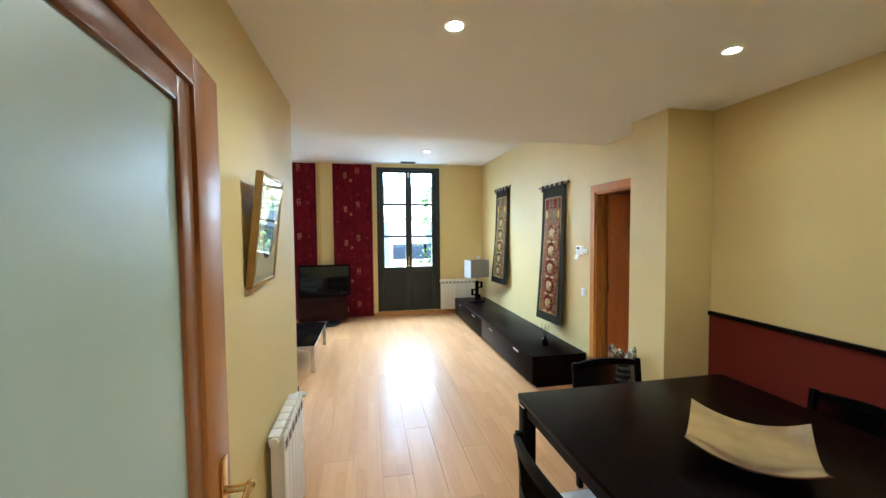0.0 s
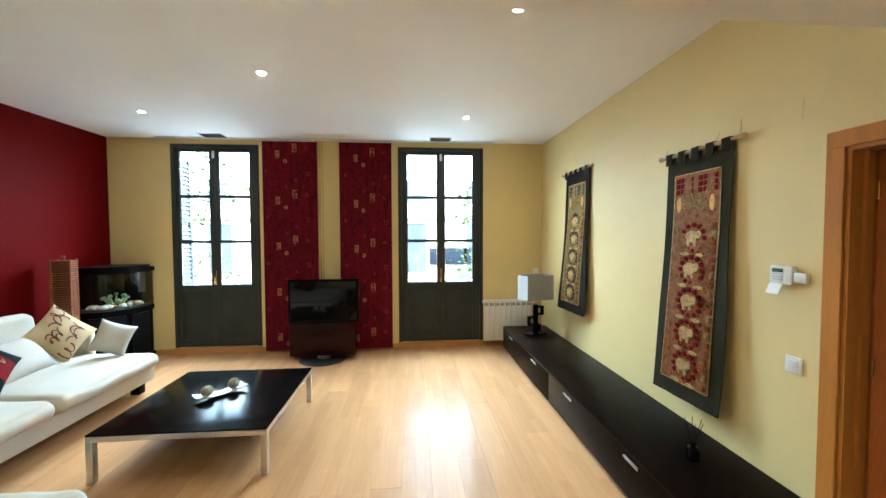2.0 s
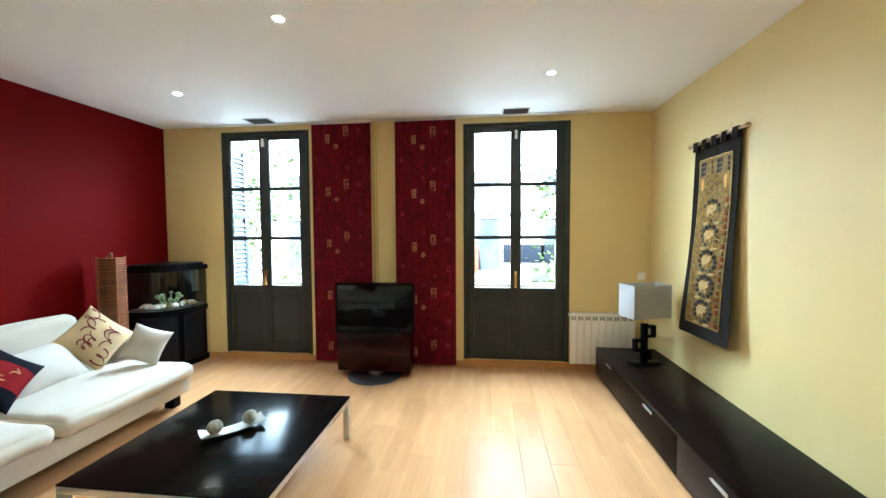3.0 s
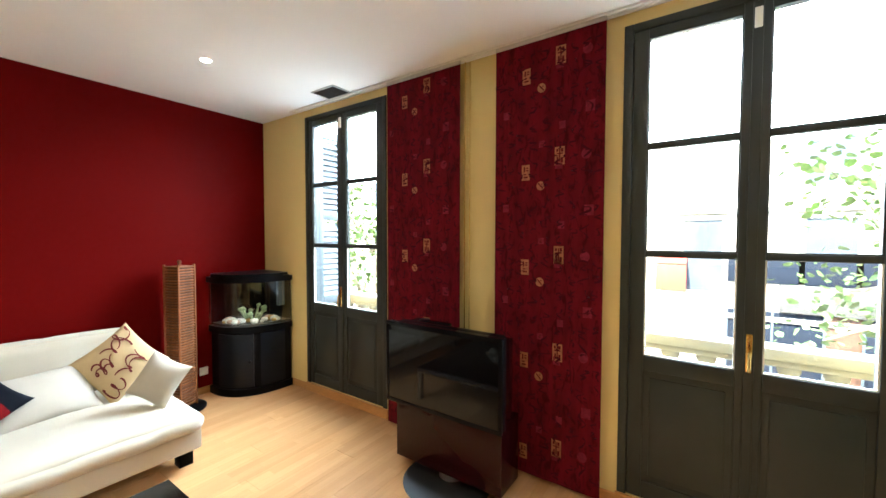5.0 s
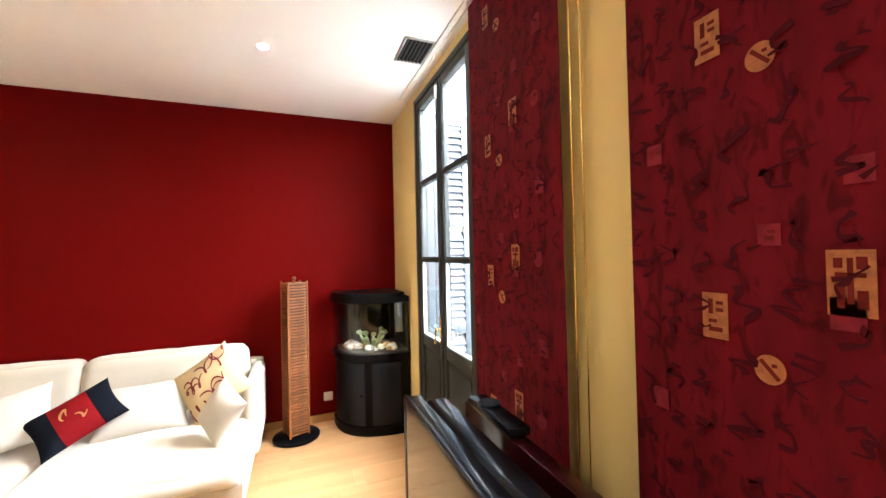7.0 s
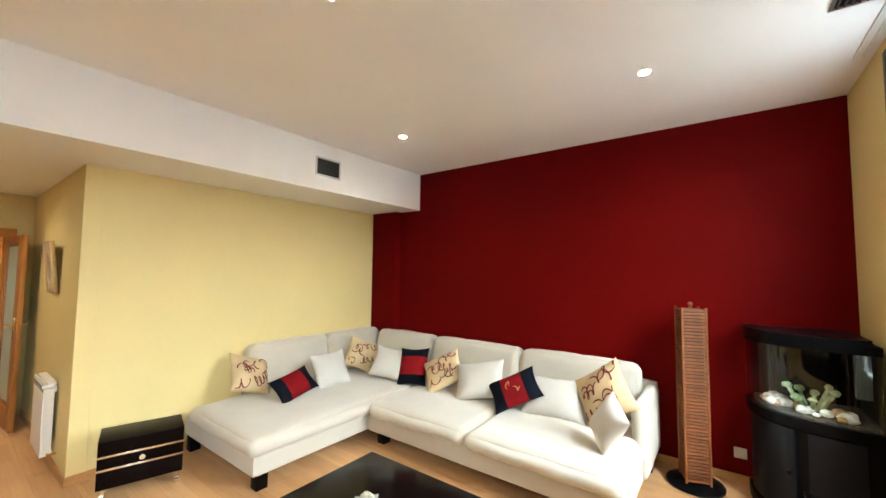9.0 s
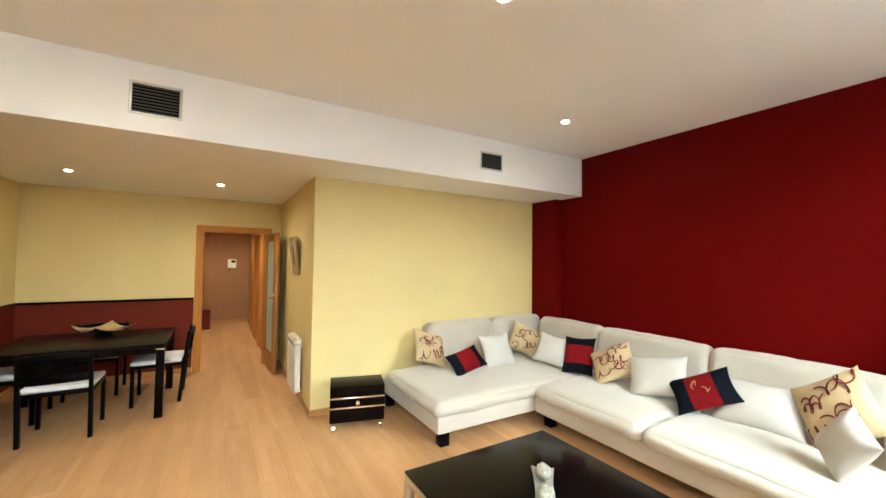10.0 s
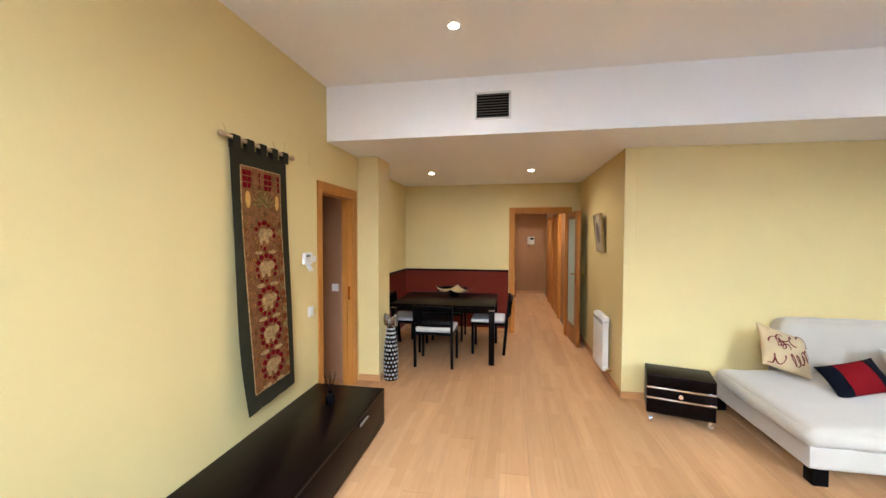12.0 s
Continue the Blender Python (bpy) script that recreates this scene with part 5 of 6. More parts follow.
def dining_chair(x, y, turn):
    """Faces local +y; the backrest is at local -y."""
    c = thing("dining_chair", "black wooden dining chair with white seat and low woven back", "chair", (x, y, 0), turn, group="dining chairs")
    w = 0.25
    for sx in (-1, 1):
        part("leg", joined(moved(block(-0.016, -0.02, 0, 0.016, 0.02, 0.47, 0.004), pose(sx * (w - 0.018), -0.225, 0, 5))), BLACKWOOD, c)
        part("leg", moved(block(-0.016, -0.018, 0, 0.016, 0.018, 0.43, 0.004), pose(sx * (w - 0.02), 0.20, 0)), BLACKWOOD, c)
        part("back_post", moved(block(-0.015, -0.016, 0, 0.015, 0.016, 0.35, 0.004), pose(sx * (w - 0.017), -0.262, 0.44, 6)), BLACKWOOD, c)
    part("seat_frame", block(-w + 0.005, -0.25, 0.405, w - 0.005, 0.225, 0.445, 0.005), BLACKWOOD, c)
    part("seat", soft_block(-w + 0.008, -0.235, 0.44, w - 0.008, 0.225, 0.485, 0.02, 0.008, 9, 0.001), SEATCLOTH, c, "white upholstered seat")
    n = 10
    for name, z0, z1, thick in (("top_rail", 0.745, 0.79, 0.024), ("lower_rail", 0.53, 0.56, 0.02)):
        bm = bmesh.new()
        prev = None
        for i in range(n + 1):
            u = i / n * 2 - 1
            yb = -0.262 - 0.035 * (1 - u * u) - (z0 - 0.44) * 0.105
            top = z1 - 0.02 * u * u if name == "top_rail" else z1
            ring = [bm.verts.new((u * w, yb, z0)), bm.verts.new((u * w, yb - thick, z0)), bm.verts.new((u * w, yb - thick, top)), bm.verts.new((u * w, yb, top))]
            if prev:
                for k in range(4):
                    bm.faces.new((prev[k], prev[(k + 1) % 4], ring[(k + 1) % 4], ring[k]))
            else:
                bm.faces.new(ring)
            prev = ring
        bm.faces.new(prev[::-1])
        part(name, bm, BLACKWOOD, c)
    cords = []
    for i in range(1, 60):
        u = i / 60 * 2 - 1
        y0 = -0.27 - 0.035 * (1 - u * u)
        cords.append(rod((u * w * 0.93, y0 - 0.012, 0.55), (u * w * 0.93, y0 - 0.036, 0.75), 0.0037, sides=4))
    tagged(part("woven_panel", joined(*cords), BLACKWOOD, c, "black woven cord back panel"), kind="stuff")
    return c


first_chair = dining_chair(1.585, 2.42, 180)
copy_thing(first_chair, pose(0.965, 1.76, 0, 0, 0, -90))
copy_thing(first_chair, pose(2.10, 1.84, 0, 0, 0, 90))
copy_thing(first_chair, pose(1.62, 1.22, 0, 0, 0, 0))

DISH = material("champagne silvered metal dish", (0.78, 0.72, 0.57), 0.18, 0.9, vary=0.2, scale=9, bump=0.25, bump_scale=30)
dish = thing("fruit_dish", "square silvered dish with upturned corners on a dark foot", "bowl", (1.475, 1.66, 0.7505), 42)
bm = bmesh.new()
n = 14
for dz, flip in ((0.0, False), (0.006, True)):
    g = [[bm.verts.new((u * 0.20, v * 0.20, 0.045 + 0.022 * (u * u + v * v) + 0.034 * u * u * v * v + dz)) for u in [i / n * 2 - 1 for i in range(n + 1)]] for v in [j / n * 2 - 1 for j in range(n + 1)]]
    for j in range(n):
        for i in range(n):
            f = (g[j][i], g[j][i + 1], g[j + 1][i + 1], g[j + 1][i])
            bm.faces.new(f if flip else f[::-1])
    if not flip:
        low = g
for j in range(n):
    for a, b, c2, d2 in ((low[j][0], low[j + 1][0], g[j + 1][0], g[j][0]), (low[j][n], g[j][n], g[j + 1][n], low[j + 1][n]), (low[0][j], g[0][j], g[0][j + 1], low[0][j + 1]), (low[n][j], low[n][j + 1], g[n][j + 1], g[n][j])):
        bm.faces.new((a, b, c2, d2))
part("dish", bm, DISH, dish)
part("foot", lathe([(0.0, 0.0), (0.075, 0.0), (0.085, 0.008), (0.07, 0.03), (0.055, 0.046), (0.0, 0.047)], 32), BLACK, dish)

# spotted floor vase
vase = thing("floor_vase", "tall black floor vase with white spots and pinched silvery mouths", "vase", (1.99, 3.09, 0))
VASE = material("black ceramic glaze", (0.012, 0.012, 0.013), 0.22, vary=0.15, scale=10)
profile = [(0.0, 0.0), (0.072, 0.0), (0.080, 0.02), (0.084, 0.12), (0.086, 0.22), (0.080, 0.34), (0.064, 0.46), (0.050, 0.55), (0.045, 0.60), (0.052, 0.65), (0.0, 0.67)]
part("body", lathe(profile, 36), VASE, vase)
PEARL = material("mother of pearl chips", (0.37, 0.37, 0.34), 0.35, 0.1, vary=0.35, scale=30)
rng = random.Random(3)
for row in range(13):
    z = 0.03 + row * 0.046
    r = next(a[0] + (b[0] - a[0]) * (z - a[1]) / (b[1] - a[1]) for a, b in zip(profile[1:], profile[2:]) if a[1] <= z <= b[1])
    count = 13
    for k in range(count):
        a = 2 * math.pi * (k + 0.5 * (row % 2)) / count + rng.uniform(-0.05, 0.05)
        s = rng.uniform(0.75, 1.1)
        bm = bmesh.new()
        bmesh.ops.create_cone(bm, cap_ends=True, segments=8, radius1=0.0150 * s, radius2=0.0115 * s, depth=0.004)
        part("spot", moved(bm, pose(r * math.cos(a), r * math.sin(a), z, 0, 0, math.degrees(a)) @ pose(0, 0, 0, 0, 90, 0)), PEARL, vase)
MOSAIC = material("tarnished silver mosaic", (0.26, 0.25, 0.225), 0.18, 0.8, vary=0.95, scale=45, bump=0.8, bump_scale=60, grain=0.7)
for k, (dx, dy, lean, hgt) in enumerate(((-0.042, 0.03, -15, 0.175), (0.04, -0.02, 15, 0.16), (0.0, -0.05, 4, 0.10), (0.005, 0.045, -2, 0.11))):
    horn = lathe([(0.0, 0.0), (0.040, 0.0), (0.047, 0.04), (0.040, 0.09), (0.025, 0.14), (0.010, 0.18), (0.0, 0.19)], 12)
    for v in horn.verts:
        v.co.z *= 0.85 * hgt / 0.19
        v.co += 0.013 * noise.noise_vector(v.co * 28 + Vector((k, 0, 0)))
    part("mouth", moved(horn, pose(dx, dy, 0.62, lean * 0.4, lean, 0)), MOSAIC, vase, "tarnished silver mosaic mouth")

# ---- things on the walls ----
pic = thing("framed_print", "gold framed print of a dark rounded shape behind glass", "picture", (PARTITION + 0.002, 2.285, 1.43), 90)
pic.matrix_world = pose(PARTITION + 0.004, 2.284, 1.438, 0, 0, 90) @ pose(0, 0, 0, 6.5)
GILT = material("gilt wood frame", (0.34, 0.22, 0.065), 0.4, 0.35, vary=0.15, scale=12)
PAPER = material("aged cream paper", (0.44, 0.36, 0.20), 0.85, vary=0.10, scale=7, stretch=(4, 1, 1), bump=0.2, bump_scale=120)
MOUNT = material("grey beige mount", (0.36, 0.31, 0.18), 0.8, vary=0.04, scale=5)
pw, ph, pd = 0.182, 0.474, 0.03
part("frame", joined(block(-pw, -pd, 0, -pw + 0.016, 0, ph, 0.003), block(pw - 0.016, -pd, 0, pw, 0, ph, 0.003), block(-pw + 0.016, -pd, 0, pw - 0.016, 0, 0.016, 0.003), block(-pw + 0.016, -pd, ph - 0.016, pw - 0.016, 0, ph, 0.003)), GILT, pic)
part("mount", block(-pw + 0.016, -0.02, 0.016, pw - 0.016, -0.012, ph - 0.016), MOUNT, pic)
part("paper", block(-0.138, -0.024, 0.045, 0.138, -0.0205, ph - 0.042), PAPER, pic)
upper = [(0.073 * math.copysign(abs(math.cos(a)) ** 0.8, math.cos(a)), 0.244 + 0.125 * math.sin(a)) for a in [k * math.pi / 20 for k in range(21)]]
lower = [(-0.079 * math.copysign(abs(math.cos(a)) ** 0.7, math.cos(a)), 0.238 - 0.125 * math.sin(a) ** 0.9) for a in [k * math.pi / 20 for k in range(21)]]
part("dark_shape", flat_panel(upper + lower, -0.0242, 0.001), material("slate ink", (0.022, 0.019, 0.022), 0.85, gloss=0.1, vary=0.3, scale=14), pic, "dark slate rounded shape")
part("paper_stain", block(-0.137, -0.0244, 0.405, 0.137, -0.0241, 0.418), material("brown paper stain", (0.44, 0.35, 0.20), 0.85, vary=0.3, scale=12), pic)
part("glazing", block(-pw + 0.016, -pd + 0.0005, 0.016, pw - 0.016, -pd + 0.003, ph - 0.016), glass("picture glass", ior=1.22), pic).visible_shadow = False

al = thing("alarm_panel", "white plastic alarm keypad with an open flap", "keypad", (EAST - 0.001, 4.265, 1.43), -90)
part("case", block(-0.075, -0.03, -0.035, 0.045, 0, 0.06, 0.006), WHITEPLASTIC, al)
part("display", block(-0.06, -0.032, 0.025, 0.0, -0.0305, 0.045), material("grey display", (0.10, 0.12, 0.10), 0.2), al, "grey display")
for k in range(3):
    part("key_row", block(-0.058, -0.032, 0.012 - k * 0.014, 0.0, -0.0305, 0.019 - k * 0.014), STEEL, al)
part("flap", moved(block(-0.07, -0.004, -0.06, 0.0, 0.0, 0.0, 0.002), pose(0, -0.03, -0.035, -25)), WHITEPLASTIC, al)
part("side_box", block(0.048, -0.025, -0.02, 0.11, 0, 0.03, 0.005), WHITEPLASTIC, al)


def wall_plate(x, y, z, turn, label, name="light_switch", category="switch"):
    p = thing(name, label, category, (x, y, z), turn)
    part("plate", block(-0.042, -0.009, -0.042, 0.042, 0, 0.042, 0.004), WHITEPLASTIC, p)
    part("rocker", moved(block(-0.026, -0.006, -0.026, 0.026, 0, 0.026, 0.002), pose(0, -0.008, 0, 4)), WHITEPLASTIC, p)


wall_plate(EAST - 0.001, 4.22, 0.985, -90, "white light switch on the yellow wall")
wall_plate(2.60, YS + 0.001, 1.05, 180, "white light switch inside the next room")
wall_plate(2.25, NORTH - 0.001, 1.12, 0, "white light switch beside the window wall corner")
wall_plate(WEST + 0.001, 7.30, 0.24, 90, "white socket on the dark red wall", "wall_socket", "socket")
cab = thing("wall_cable", "thin painted cable on the yellow wall", "cable", (EAST - 0.004, 4.4, 2.25))
part("cable", joined(rod((0, 0.17, 0.085), (0, 0.17, -0.005), 0.002, sides=6), rod((0, 0.17, -0.005), (0, -0.185, -0.02), 0.0015, sides=6), rod((0, -0.185, -0.02), (0, -0.185, 0.085), 0.002, sides=6)), YELLOW, cab)


# ---- recessed spots and grilles ----
GLOW = lamp_glow("lit lamp", (1.0, 0.82, 0.58), 40.0)


def downlight(x, y, z, watts, beam=135):
    s = thing("ceiling_spot", "round white recessed ceiling spot, lit", "ceiling light", (x, y, z), group="ceiling spots")
    ring = lathe([(0.030, -0.001), (0.042, -0.001), (0.042, -0.006), (0.036, -0.008), (0.030, -0.004)], 28)
    part("ring", ring, WHITEPLASTIC, s)
    part("lamp", lathe([(0.0, -0.0035), (0.029, -0.0035), (0.029, -0.0045), (0.0, -0.0055)], 20), GLOW, s, "glowing warm lamp face")
    lt = new("spot_light", bpy.data.lights.new("spot_light", "SPOT"))
    lt.data.energy, lt.data.spot_size, lt.data.spot_blend, lt.data.shadow_soft_size, lt.data.color = watts, radians(beam), 0.7, 0.03, (1.0, 0.86, 0.66)
    lt.location = (x, y, z - 0.03)
    return s


for x, y in ((-0.84, 5.75), (-2.505, 6.85), (1.02, 6.80), (1.03, 4.71), (-2.47, 4.72)):
    downlight(x, y, TOP, SPOT_W)
for x, y, power in ((0.40, 2.03, 1.5), (1.74, 2.01, 0.35)):
    downlight(x, y, SOFFIT, SPOT_DINING * power, 155 if x < 1 else 110)
# two more spots added out of view, only to brighten the hall
downlight(0.22, -0.15, HT, HALL_FILL)
downlight(0.25, -2.8, HT, HALL_FILL)


SLAT = material("dark grey grille slats", (0.07, 0.07, 0.07), 0.5, vary=0.1)


def grille(x, y, z, w, h, turn, slats, m=None):
    g = thing("air_grille", "grey metal air grille with dark slots", "air grille", (x, y, z), group="air grilles")
    g.matrix_world = m or pose(x, y, z, 0, 0, turn)
    part("backing", block(-w + 0.012, -0.002, -h + 0.012, w - 0.012, -0.0005, h - 0.012), BLACK, g)
    part("frame", joined(block(-w, -0.008, -h, -w + 0.018, -0.0005, h, 0.002), block(w - 0.018, -0.008, -h, w, -0.0005, h, 0.002), block(-w + 0.018, -0.008, h - 0.018, w - 0.018, -0.0005, h, 0.002), block(-w + 0.018, -0.008, -h, w - 0.018, -0.0005, -h + 0.018, 0.002)), STEEL, g)
    for k in range(slats):
        z = -h + 0.026 + (2 * h - 0.052) * k / (slats - 1)
        part("slat", moved(block(-w + 0.018, -0.010, -0.0025, w - 0.018, 0.0, 0.0025), pose(0, -0.003, z, 35)), SLAT, g)


grille(0.815, BULK - 0.0, 2.745, 0.155, 0.118, 0, 9, pose(0.815, BULK + 0.0005, 2.745, 0, 0, 180))
grille(-2.208, BULK, 2.75, 0.155, 0.10, 0, 9, pose(-2.208, BULK + 0.0005, 2.75, 0, 0, 180))
for x in (-2.245, 0.80):
    grille(x, 7.80, TOP, 0.155, 0.105, 0, 7, pose(x, 7.80, TOP - 0.0005, 90, 0, 0))

# ---- hall ----
setting("door_hall_1", joined(block(HALL_W - 0.05, -2.6, 0, HALL_W, -1.75, 2.03, 0.003), block(HALL_W - 0.05, -2.68, 0, HALL_W + 0.015, -2.6, 2.1, 0.003), block(HALL_W - 0.05, -1.75, 0, HALL_W + 0.015, -1.67, 2.1, 0.003)), TRIM, "orange varnished hall door with its frame", "door")
setting("door_hall_2", joined(block(HALL_W - 0.05, -1.55, 0, HALL_W, -0.65, 2.03, 0.003), block(HALL_W - 0.05, -1.63, 0, HALL_W + 0.015, -1.55, 2.1, 0.003), block(HALL_W - 0.05, -0.65, 0, HALL_W + 0.015, -0.57, 2.1, 0.003)), TRIM, "orange varnished hall door with its frame", "door")
skirting("baseboard_hall", HALL_W, HALL_S + 0.0005, HALL_E, HALL_S + K)
ic = thing("intercom", "white wall intercom with handset on the hall wall", "intercom", (0.09, HALL_S + 0.001, 1.50), 180)
part("case", block(-0.05, -0.04, -0.10, 0.09, 0, 0.12, 0.008), WHITEPLASTIC, ic)
part("handset", joined(block(-0.10, -0.05, -0.10, -0.055, -0.005, 0.12, 0.012)), WHITEPLASTIC, ic)
part("screen", block(-0.02, -0.042, 0.03, 0.07, -0.0405, 0.09), BLACK, ic)
part("cord", rod((-0.078, -0.02, -0.10), (-0.06, -0.015, -0.20), 0.006), BLACK, ic)
pouf = thing("storage_pouf", "dark red box pouf on the hall floor", "pouf", (0.72, -3.2, 0))
part("body", soft_block(-0.2, -0.22, 0, 0.2, 0.22, 0.46, 0.02, 0.01, 9, 0.002), material("dark red leatherette", (0.16, 0.012, 0.012), 0.5, vary=0.1, scale=6), pouf)

# ---- outside ----
STONE = material("weathered cast stone", (0.22, 0.20, 0.155), 0.8, vary=0.12, scale=4, bump=0.5, bump_scale=80)
FACADE = material("cream facade render", (0.50, 0.43, 0.34), 0.85, vary=0.08, scale=0.5, bump=0.3, bump_scale=20)
OWNFACADE = material("weathered ochre render", (0.30, 0.24, 0.16), 0.85, vary=0.1, scale=0.8, bump=0.3, bump_scale=20)
SHUTTER = material("pale grey shutter paint", (0.05, 0.062, 0.07), 0.5, vary=0.06, scale=4)
ASPHALT = material("street asphalt", (0.05, 0.05, 0.052), 0.9, vary=0.2, scale=1.5, bump=0.6, bump_scale=60)
setting("ground", block(-400, 9.5, -4.4, 400, 600, -4.2), ASPHALT, "grey asphalt street far below the balcony", "ground")
setting("pavement", block(-40, 10.2, -4.199, 40, 19.5, -4.12), material("pale concrete paving", (0.42, 0.40, 0.37), 0.85, vary=0.12, scale=1.5, bump=0.4, bump_scale=40), "pale concrete paved promenade below the balcony", "pavement")
setting("wall_upper_facade", block(-9, NORTH + 0.02, TOP + 0.121, 9, NORTH + 0.16, 3.9), OWNFACADE, "ochre rendered facade above the balcony", "wall")
setting("wall_lower_facade", joined(block(-9, NORTH + 0.02, -4.3, 9, NORTH + 0.16, -0.13), block(-9, NORTH + 0.02, -0.13, WEST - T, NORTH + 0.16, TOP + 0.12), block(EAST + T, NORTH + 0.02, -0.13, 9, NORTH + 0.16, TOP + 0.12)), OWNFACADE, "ochre rendered facade around the flat", "wall")
setting("balcony_floor", block(-5, NORTH + 0.16, -0.15, 4, 9.35, -0.02), STONE, "pale stone balcony floor", "balcony")
bal = thing("balustrade", "pale cast stone balustrade along the balcony", "balustrade", (0, 9.20, -0.02))
part("handrail", joined(block(-5, -0.11, 0.79, 4, 0.11, 0.88, 0.015), block(-5, -0.08, 0.74, 4, 0.08, 0.789, 0.01)), STONE, bal)
part("plinth", block(-5, -0.09, 0.0, 4, 0.09, 0.10, 0.01), STONE, bal)
post = lathe([(0.0, 0.10), (0.07, 0.10), (0.07, 0.14), (0.045, 0.17), (0.05, 0.22), (0.082, 0.33), (0.078, 0.40), (0.045, 0.54), (0.038, 0.60), (0.055, 0.64), (0.06, 0.68), (0.07, 0.70), (0.07, 0.741), (0.0, 0.741)], 14)
p0 = part("baluster", post, STONE, bal)
for k in range(36):
    x = -4.85 + k * 0.25
    ob = p0 if k == 0 else new("baluster", p0.data)
    ob.parent = bal
    ob.location.x = x


def shutter(x, y0, y1, name_label):
    s = thing("window_shutter", name_label, "shutter", (x, y0, 0.0), group="louvred shutters")
    d = y1 - y0
    part("frame", joined(block(-0.02, 0, -0.02, 0.02, 0.06, 2.85, 0.003), block(-0.02, d - 0.06, -0.02, 0.02, d, 2.85, 0.003), *[block(-0.02, 0.06, z, 0.02, d - 0.06, z + 0.09, 0.003) for z in (-0.02, 0.9, 1.85, 2.76)]), SHUTTER, s)
    k = 0
    z = 0.10
    while z < 2.74:
        if not (0.88 < z < 1.0 or 1.83 < z < 1.95):
            part("louvre", moved(block(-0.046, 0.06, -0.003, 0.046, d - 0.06, 0.003), pose(0, 0, z, 0, 66, 0)), SHUTTER, s)
        z += 0.062


for a, b in WIN:
    shutter(a - 0.025, NORTH + 0.165, NORTH + 0.50, "pale grey louvred shutter folded open on the balcony")
    for x0, x1 in ((a, a + 0.005), (b - 0.005, b)):
        setting("trim_reveal", block(x0, NORTH + 0.0705, SILL, x1, NORTH + 0.158, HEAD), SHUTTER, "pale grey painted door reveal", "reveal")
    shutter(b - 0.03, NORTH + 0.165, NORTH + 0.50, "pale grey louvred shutter folded open on the balcony")


def house(x0, x1, y, top, storeys, bays, label):
    h = thing("apartment_building", label, "building", ((x0 + x1) / 2, y, -4.2))
    w = (x1 - x0) / 2
    part("wall", block(-w, 0, 0, w, 8, top, 0.02), FACADE, h)
    part("roof", block(-w - 0.3, -0.4, top, w + 0.3, 8, top + 0.35, 0.03), STONE, h)
    dark = material("dark window glass", (0.06, 0.07, 0.08), 0.1, vary=0.2, scale=1)
    for s in range(storeys):
        part("cornice", block(-w, -0.12, 3.6 + s * 3.3 - 0.3, w, -0.001, 3.6 + s * 3.3 - 0.15, 0.01), STONE, h)
        for b in range(bays):
            x, z = -w + (b + 0.5) * 2 * w / bays, 4.2 + s * 3.3
            win = part("window", joined(block(x - 0.65, -0.06, z - 0.1, x - 0.52, -0.001, z + 2.2), block(x + 0.52, -0.06, z - 0.1, x + 0.65, -0.001, z + 2.2), block(x - 0.65, -0.06, z + 2.2, x + 0.65, -0.001, z + 2.35)), STONE, h)
            part("pane", block(x - 0.52, -0.02, z - 0.1, x + 0.52, -0.003, z + 2.2), dark, win)
    return h


house(-22, -4, 21, 17, 3, 6, "cream rendered apartment building across the street")
house(-3.9, 14, 20.5, 15, 3, 6, "cream rendered apartment building with stone cornices")
house(14.1, 34, 21, 18, 3, 7, "cream rendered apartment building across the street")
aw = thing("shop_awning", "orange red cloth awning on the building opposite", "awning", (-0.27, 20.49, 0.0))
part("canopy", moved(block(-0.43, -0.62, -0.02, 0.43, 0, 0.02), pose(0, 0, 1.0, 22)), material("orange red awning cloth", (0.40, 0.035, 0.015), 0.8, vary=0.08, scale=3), aw)
part("valance", block(-0.43, -0.60, -0.12, 0.43, -0.57, 0.74, 0.004), material("orange awning valance", (0.36, 0.045, 0.016), 0.8, vary=0.08, scale=3), aw, "hanging orange cloth front")

# shop front at street level opposite
SHOPDARK = material("dark shop glass", (0.012, 0.015, 0.021), 0.6, gloss=0.05, vary=0.15, scale=1)
shop = thing("storefront", "dark glazed shop front with a beige fascia and brown door", "shop front", (3.9, 20.49, -4.2))
part("upper_glass", block(-2.65, -0.05, 4.45, 2.6, -0.002, 5.25, 0.01), SHOPDARK, shop, "dark upper glass band")
part("fascia", block(-1.4, -0.16, 3.62, 2.6, -0.002, 4.44, 0.02), material("grey beige fascia", (0.05, 0.046, 0.038), 0.7, vary=0.1, scale=2), shop, "beige fascia board")
part("lower_glass", block(-2.65, -0.05, 1.4, -0.42, -0.002, 3.6, 0.01), SHOPDARK, shop)
part("door", block(-0.40, -0.05, 0.1, 0.35, -0.002, 3.6, 0.01), material("brown shop door", (0.06, 0.026, 0.011), 0.5, vary=0.15, scale=3), shop, "brown wooden door")
part("side_glass", block(0.37, -0.05, 1.4, 2.6, -0.002, 3.6, 0.01), SHOPDARK, shop)
for x in (-2.65, -1.55, -0.42, 0.36, 1.5):
    part("mullion", block(x - 0.03, -0.09, 0.1, x + 0.03, -0.051, 3.6, 0.005), SHUTTER, shop)

BARK = material("mottled plane bark", (0.22, 0.18, 0.12), 0.9, vary=0.35, scale=3, bump=0.8, bump_scale=20)
LEAF = material("green plane leaves", (0.075, 0.12, 0.022), 0.6, vary=0.4, scale=2.0)


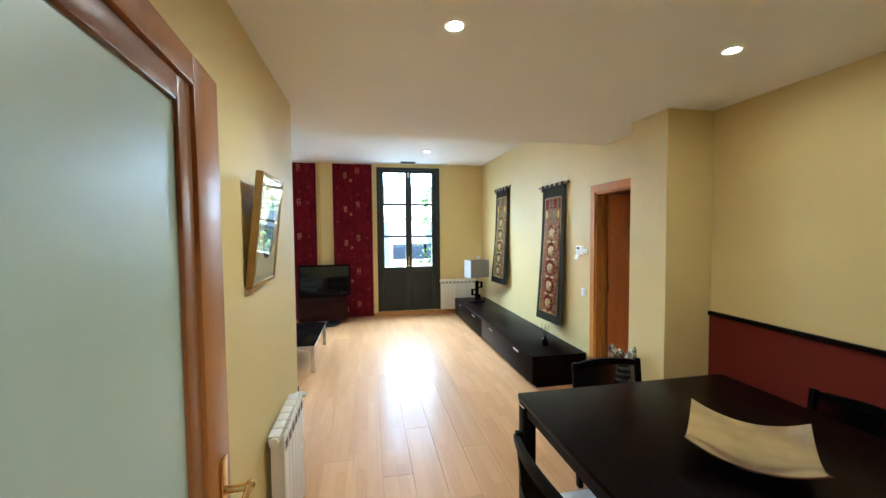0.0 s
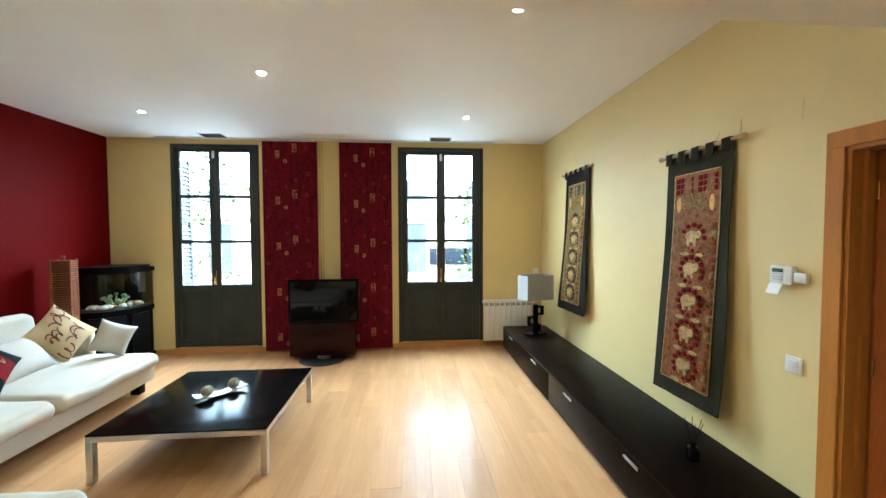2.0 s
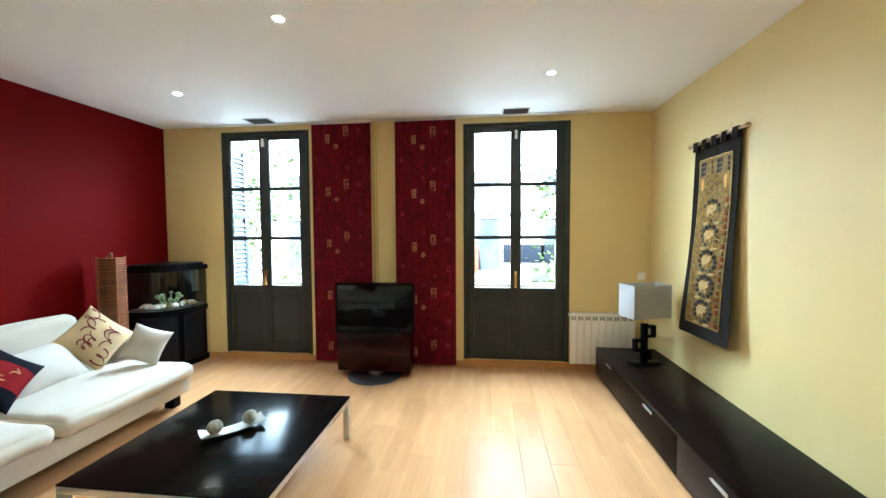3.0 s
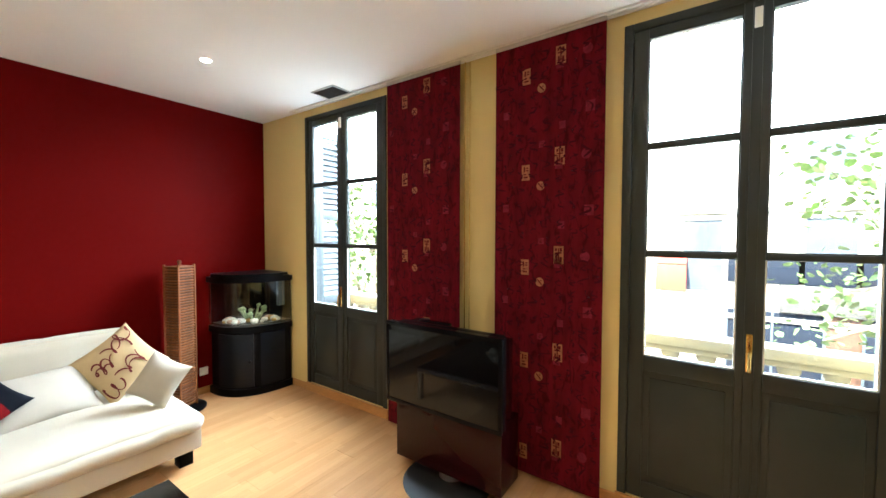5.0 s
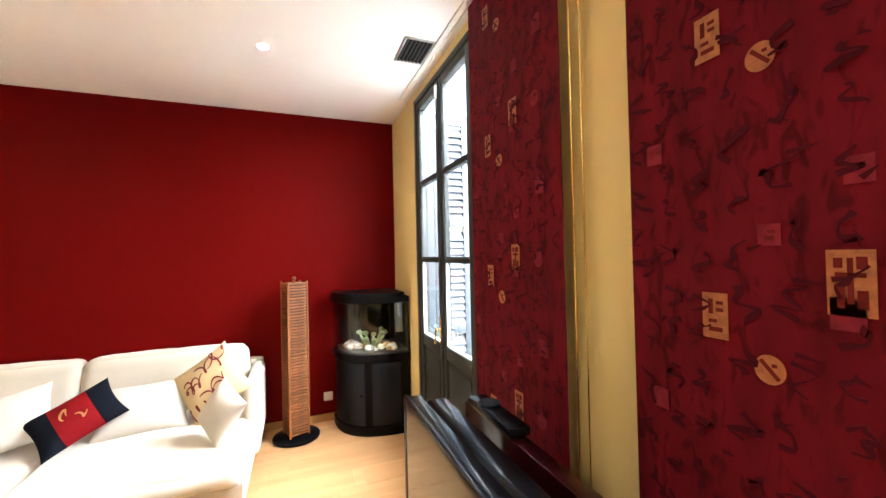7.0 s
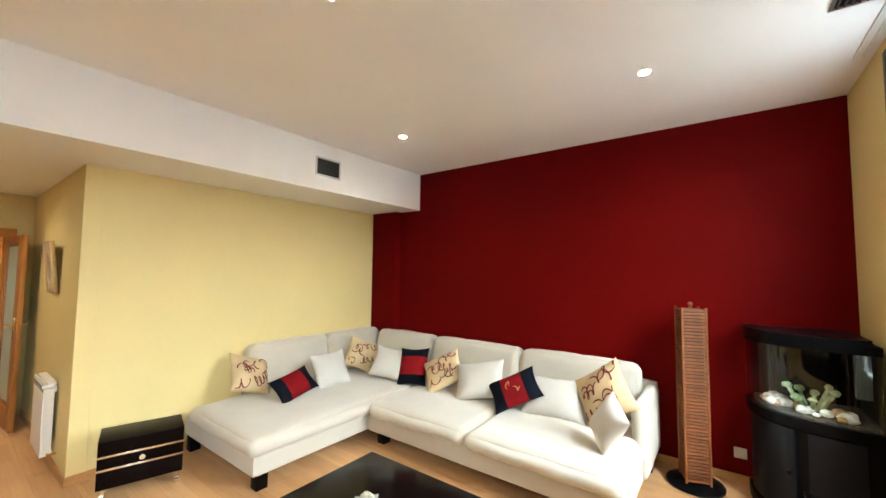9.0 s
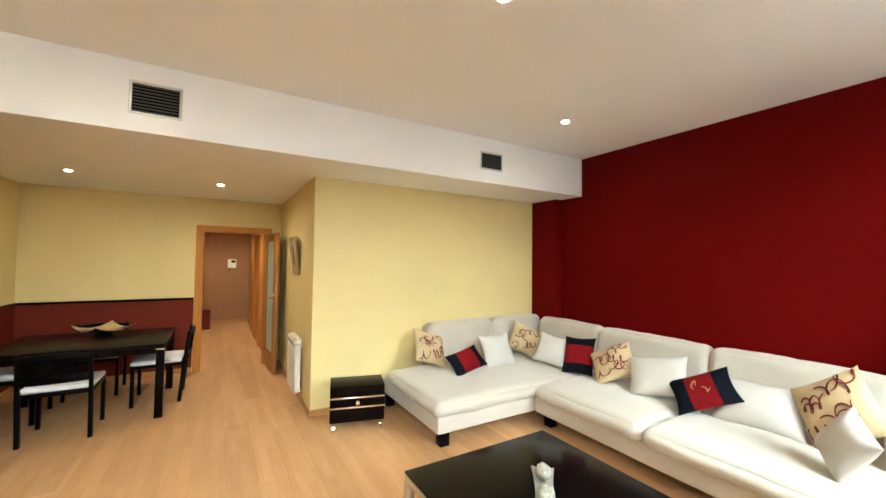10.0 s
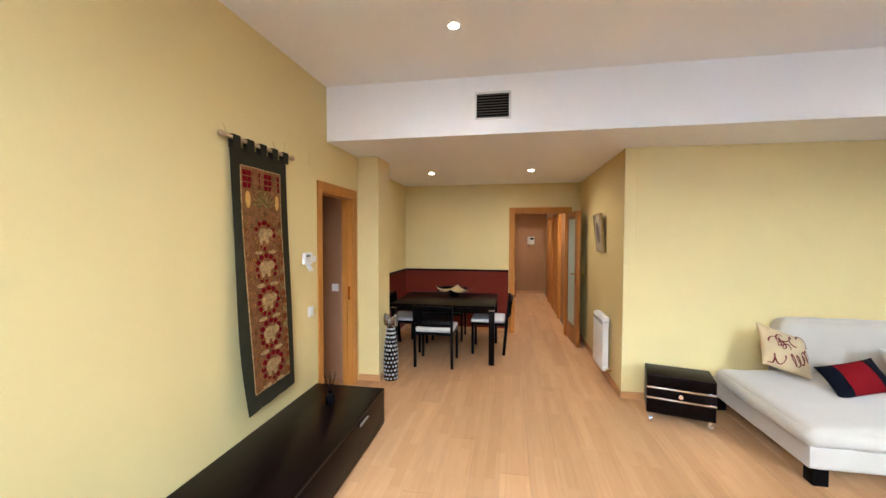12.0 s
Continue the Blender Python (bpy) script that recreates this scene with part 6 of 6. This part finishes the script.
def tree(x, y, height, spread, seed, leaves=2600):
    t = thing("plane_tree", "street plane tree with a loose light green crown", "tree", (x, y, -4.2))
    rng = random.Random(seed)
    limbs = [rod((0, 0, 0), (0.1, 0.05, height * 0.45), 0.22, 0.15, 12)]
    tips = []
    for k in range(9):
        a = 2 * math.pi * k / 9 + rng.uniform(-0.3, 0.3)
        base = Vector((0.1, 0.05, height * rng.uniform(0.36, 0.46)))
        mid = base + Vector((math.cos(a) * spread * 0.45, math.sin(a) * spread * 0.45, height * rng.uniform(0.12, 0.24)))
        limbs.append(rod(base, mid, 0.10, 0.06, 8))
        for q in range(3):
            tip = mid + Vector((math.cos(a + rng.uniform(-0.7, 0.7)) * spread * rng.uniform(0.2, 0.55), math.sin(a + rng.uniform(-0.7, 0.7)) * spread * rng.uniform(0.2, 0.55), height * rng.uniform(-0.16, 0.28)))
            limbs.append(rod(mid, tip, 0.05, 0.015, 6))
            tips += [tip, mid.lerp(tip, 0.6)]
    part("trunk", joined(*limbs), BARK, t)
    verts, faces = [], []
    for k in range(leaves):
        c = rng.choice(tips) + Vector((rng.gauss(0, 0.38), rng.gauss(0, 0.38), rng.gauss(0, 0.32)))
        s = rng.uniform(0.045, 0.09)
        m = pose(*c, rng.uniform(-60, 60), rng.uniform(-60, 60), rng.uniform(0, 360))
        i = len(verts)
        for px, py, pz in ((-0.5, -0.7, 0), (0.0, -1.0, 0.12), (0.6, -0.5, 0), (0.8, 0.3, -0.1), (0.0, 1.0, 0), (-0.8, 0.2, -0.1)):
            verts.append(tuple(m @ Vector((px * s, py * s, pz * s))))
        faces.append(tuple(range(i, i + 6)))
    me = bpy.data.meshes.new("crown")
    me.from_pydata(verts, [], faces)
    me.materials.append(LEAF)
    cr = new("crown", me)
    cr.parent = t
    tagged(cr, "loose crown of light green leaves", kind="stuff")


tree(-7.0, 13.2, 8.6, 2.6, 1)
tree(4.3, 13.4, 8.6, 2.5, 2)
tree(9.0, 13.4, 8.8, 2.6, 4)
tree(-11, 13.4, 8.6, 2.6, 5)

# ---- floor boards ----
setting("subfloor", block(WEST - 0.2, -4.1, -0.12, X1 + 0.1, NORTH + 0.14, -0.013), material("dark subfloor", (0.1, 0.06, 0.03), 0.9), "dark base under the floor boards", "floor")
floor = tagged(new("floor"), "varnished beech strip flooring with a soft shine", "floor", kind="structure")
BW, BL, GAP = 0.204, 1.90, 0.0006


def board_mesh(length):
    me = bpy.data.meshes.new("plank")
    bm = block(-BW / 2 + GAP, -length / 2 + GAP, -0.012, BW / 2 - GAP, length / 2 - GAP, 0.0)
    top = [e for e in bm.edges if all(v.co.z > -0.001 for v in e.verts)]
    bmesh.ops.bevel(bm, geom=top, offset=0.0004, segments=1, affect="EDGES")
    bm.to_mesh(me)
    bm.free()
    me.materials.append(FLOORWOOD)
    return me


cache = {}


def plank(x, y0, y1):
    length = round(y1 - y0, 3)
    if length < 0.02:
        return
    if length not in cache:
        cache[length] = board_mesh(length)
    ob = new("plank", cache[length])
    ob.parent = floor
    ob.location = (x, (y0 + y1) / 2, 0)


rng = random.Random(7)
col = 0
x = WEST - 0.05 + BW / 2
while x - BW / 2 < X1:
    if x + BW / 2 > HALL_W and x - BW / 2 < HALL_E:
        lo = HALL_S
    elif x + BW / 2 > PARTITION:
        lo = DINE_S - 0.02
    else:
        lo = SOUTH - 0.02
    hi = NORTH if x - BW / 2 < EAST + 0.02 else YN
    if x - BW / 2 > DINE_E:
        lo = YS - 0.02
    y = -4.0 - (0, 0.9, 0.35, 1.3, 0.6)[col % 5]
    while y < hi:
        a, b = max(y, lo), min(y + BL, hi)
        if b > a:
            plank(x, round(a, 3), round(b, 3))
        y += BL
    x += BW
    col += 1
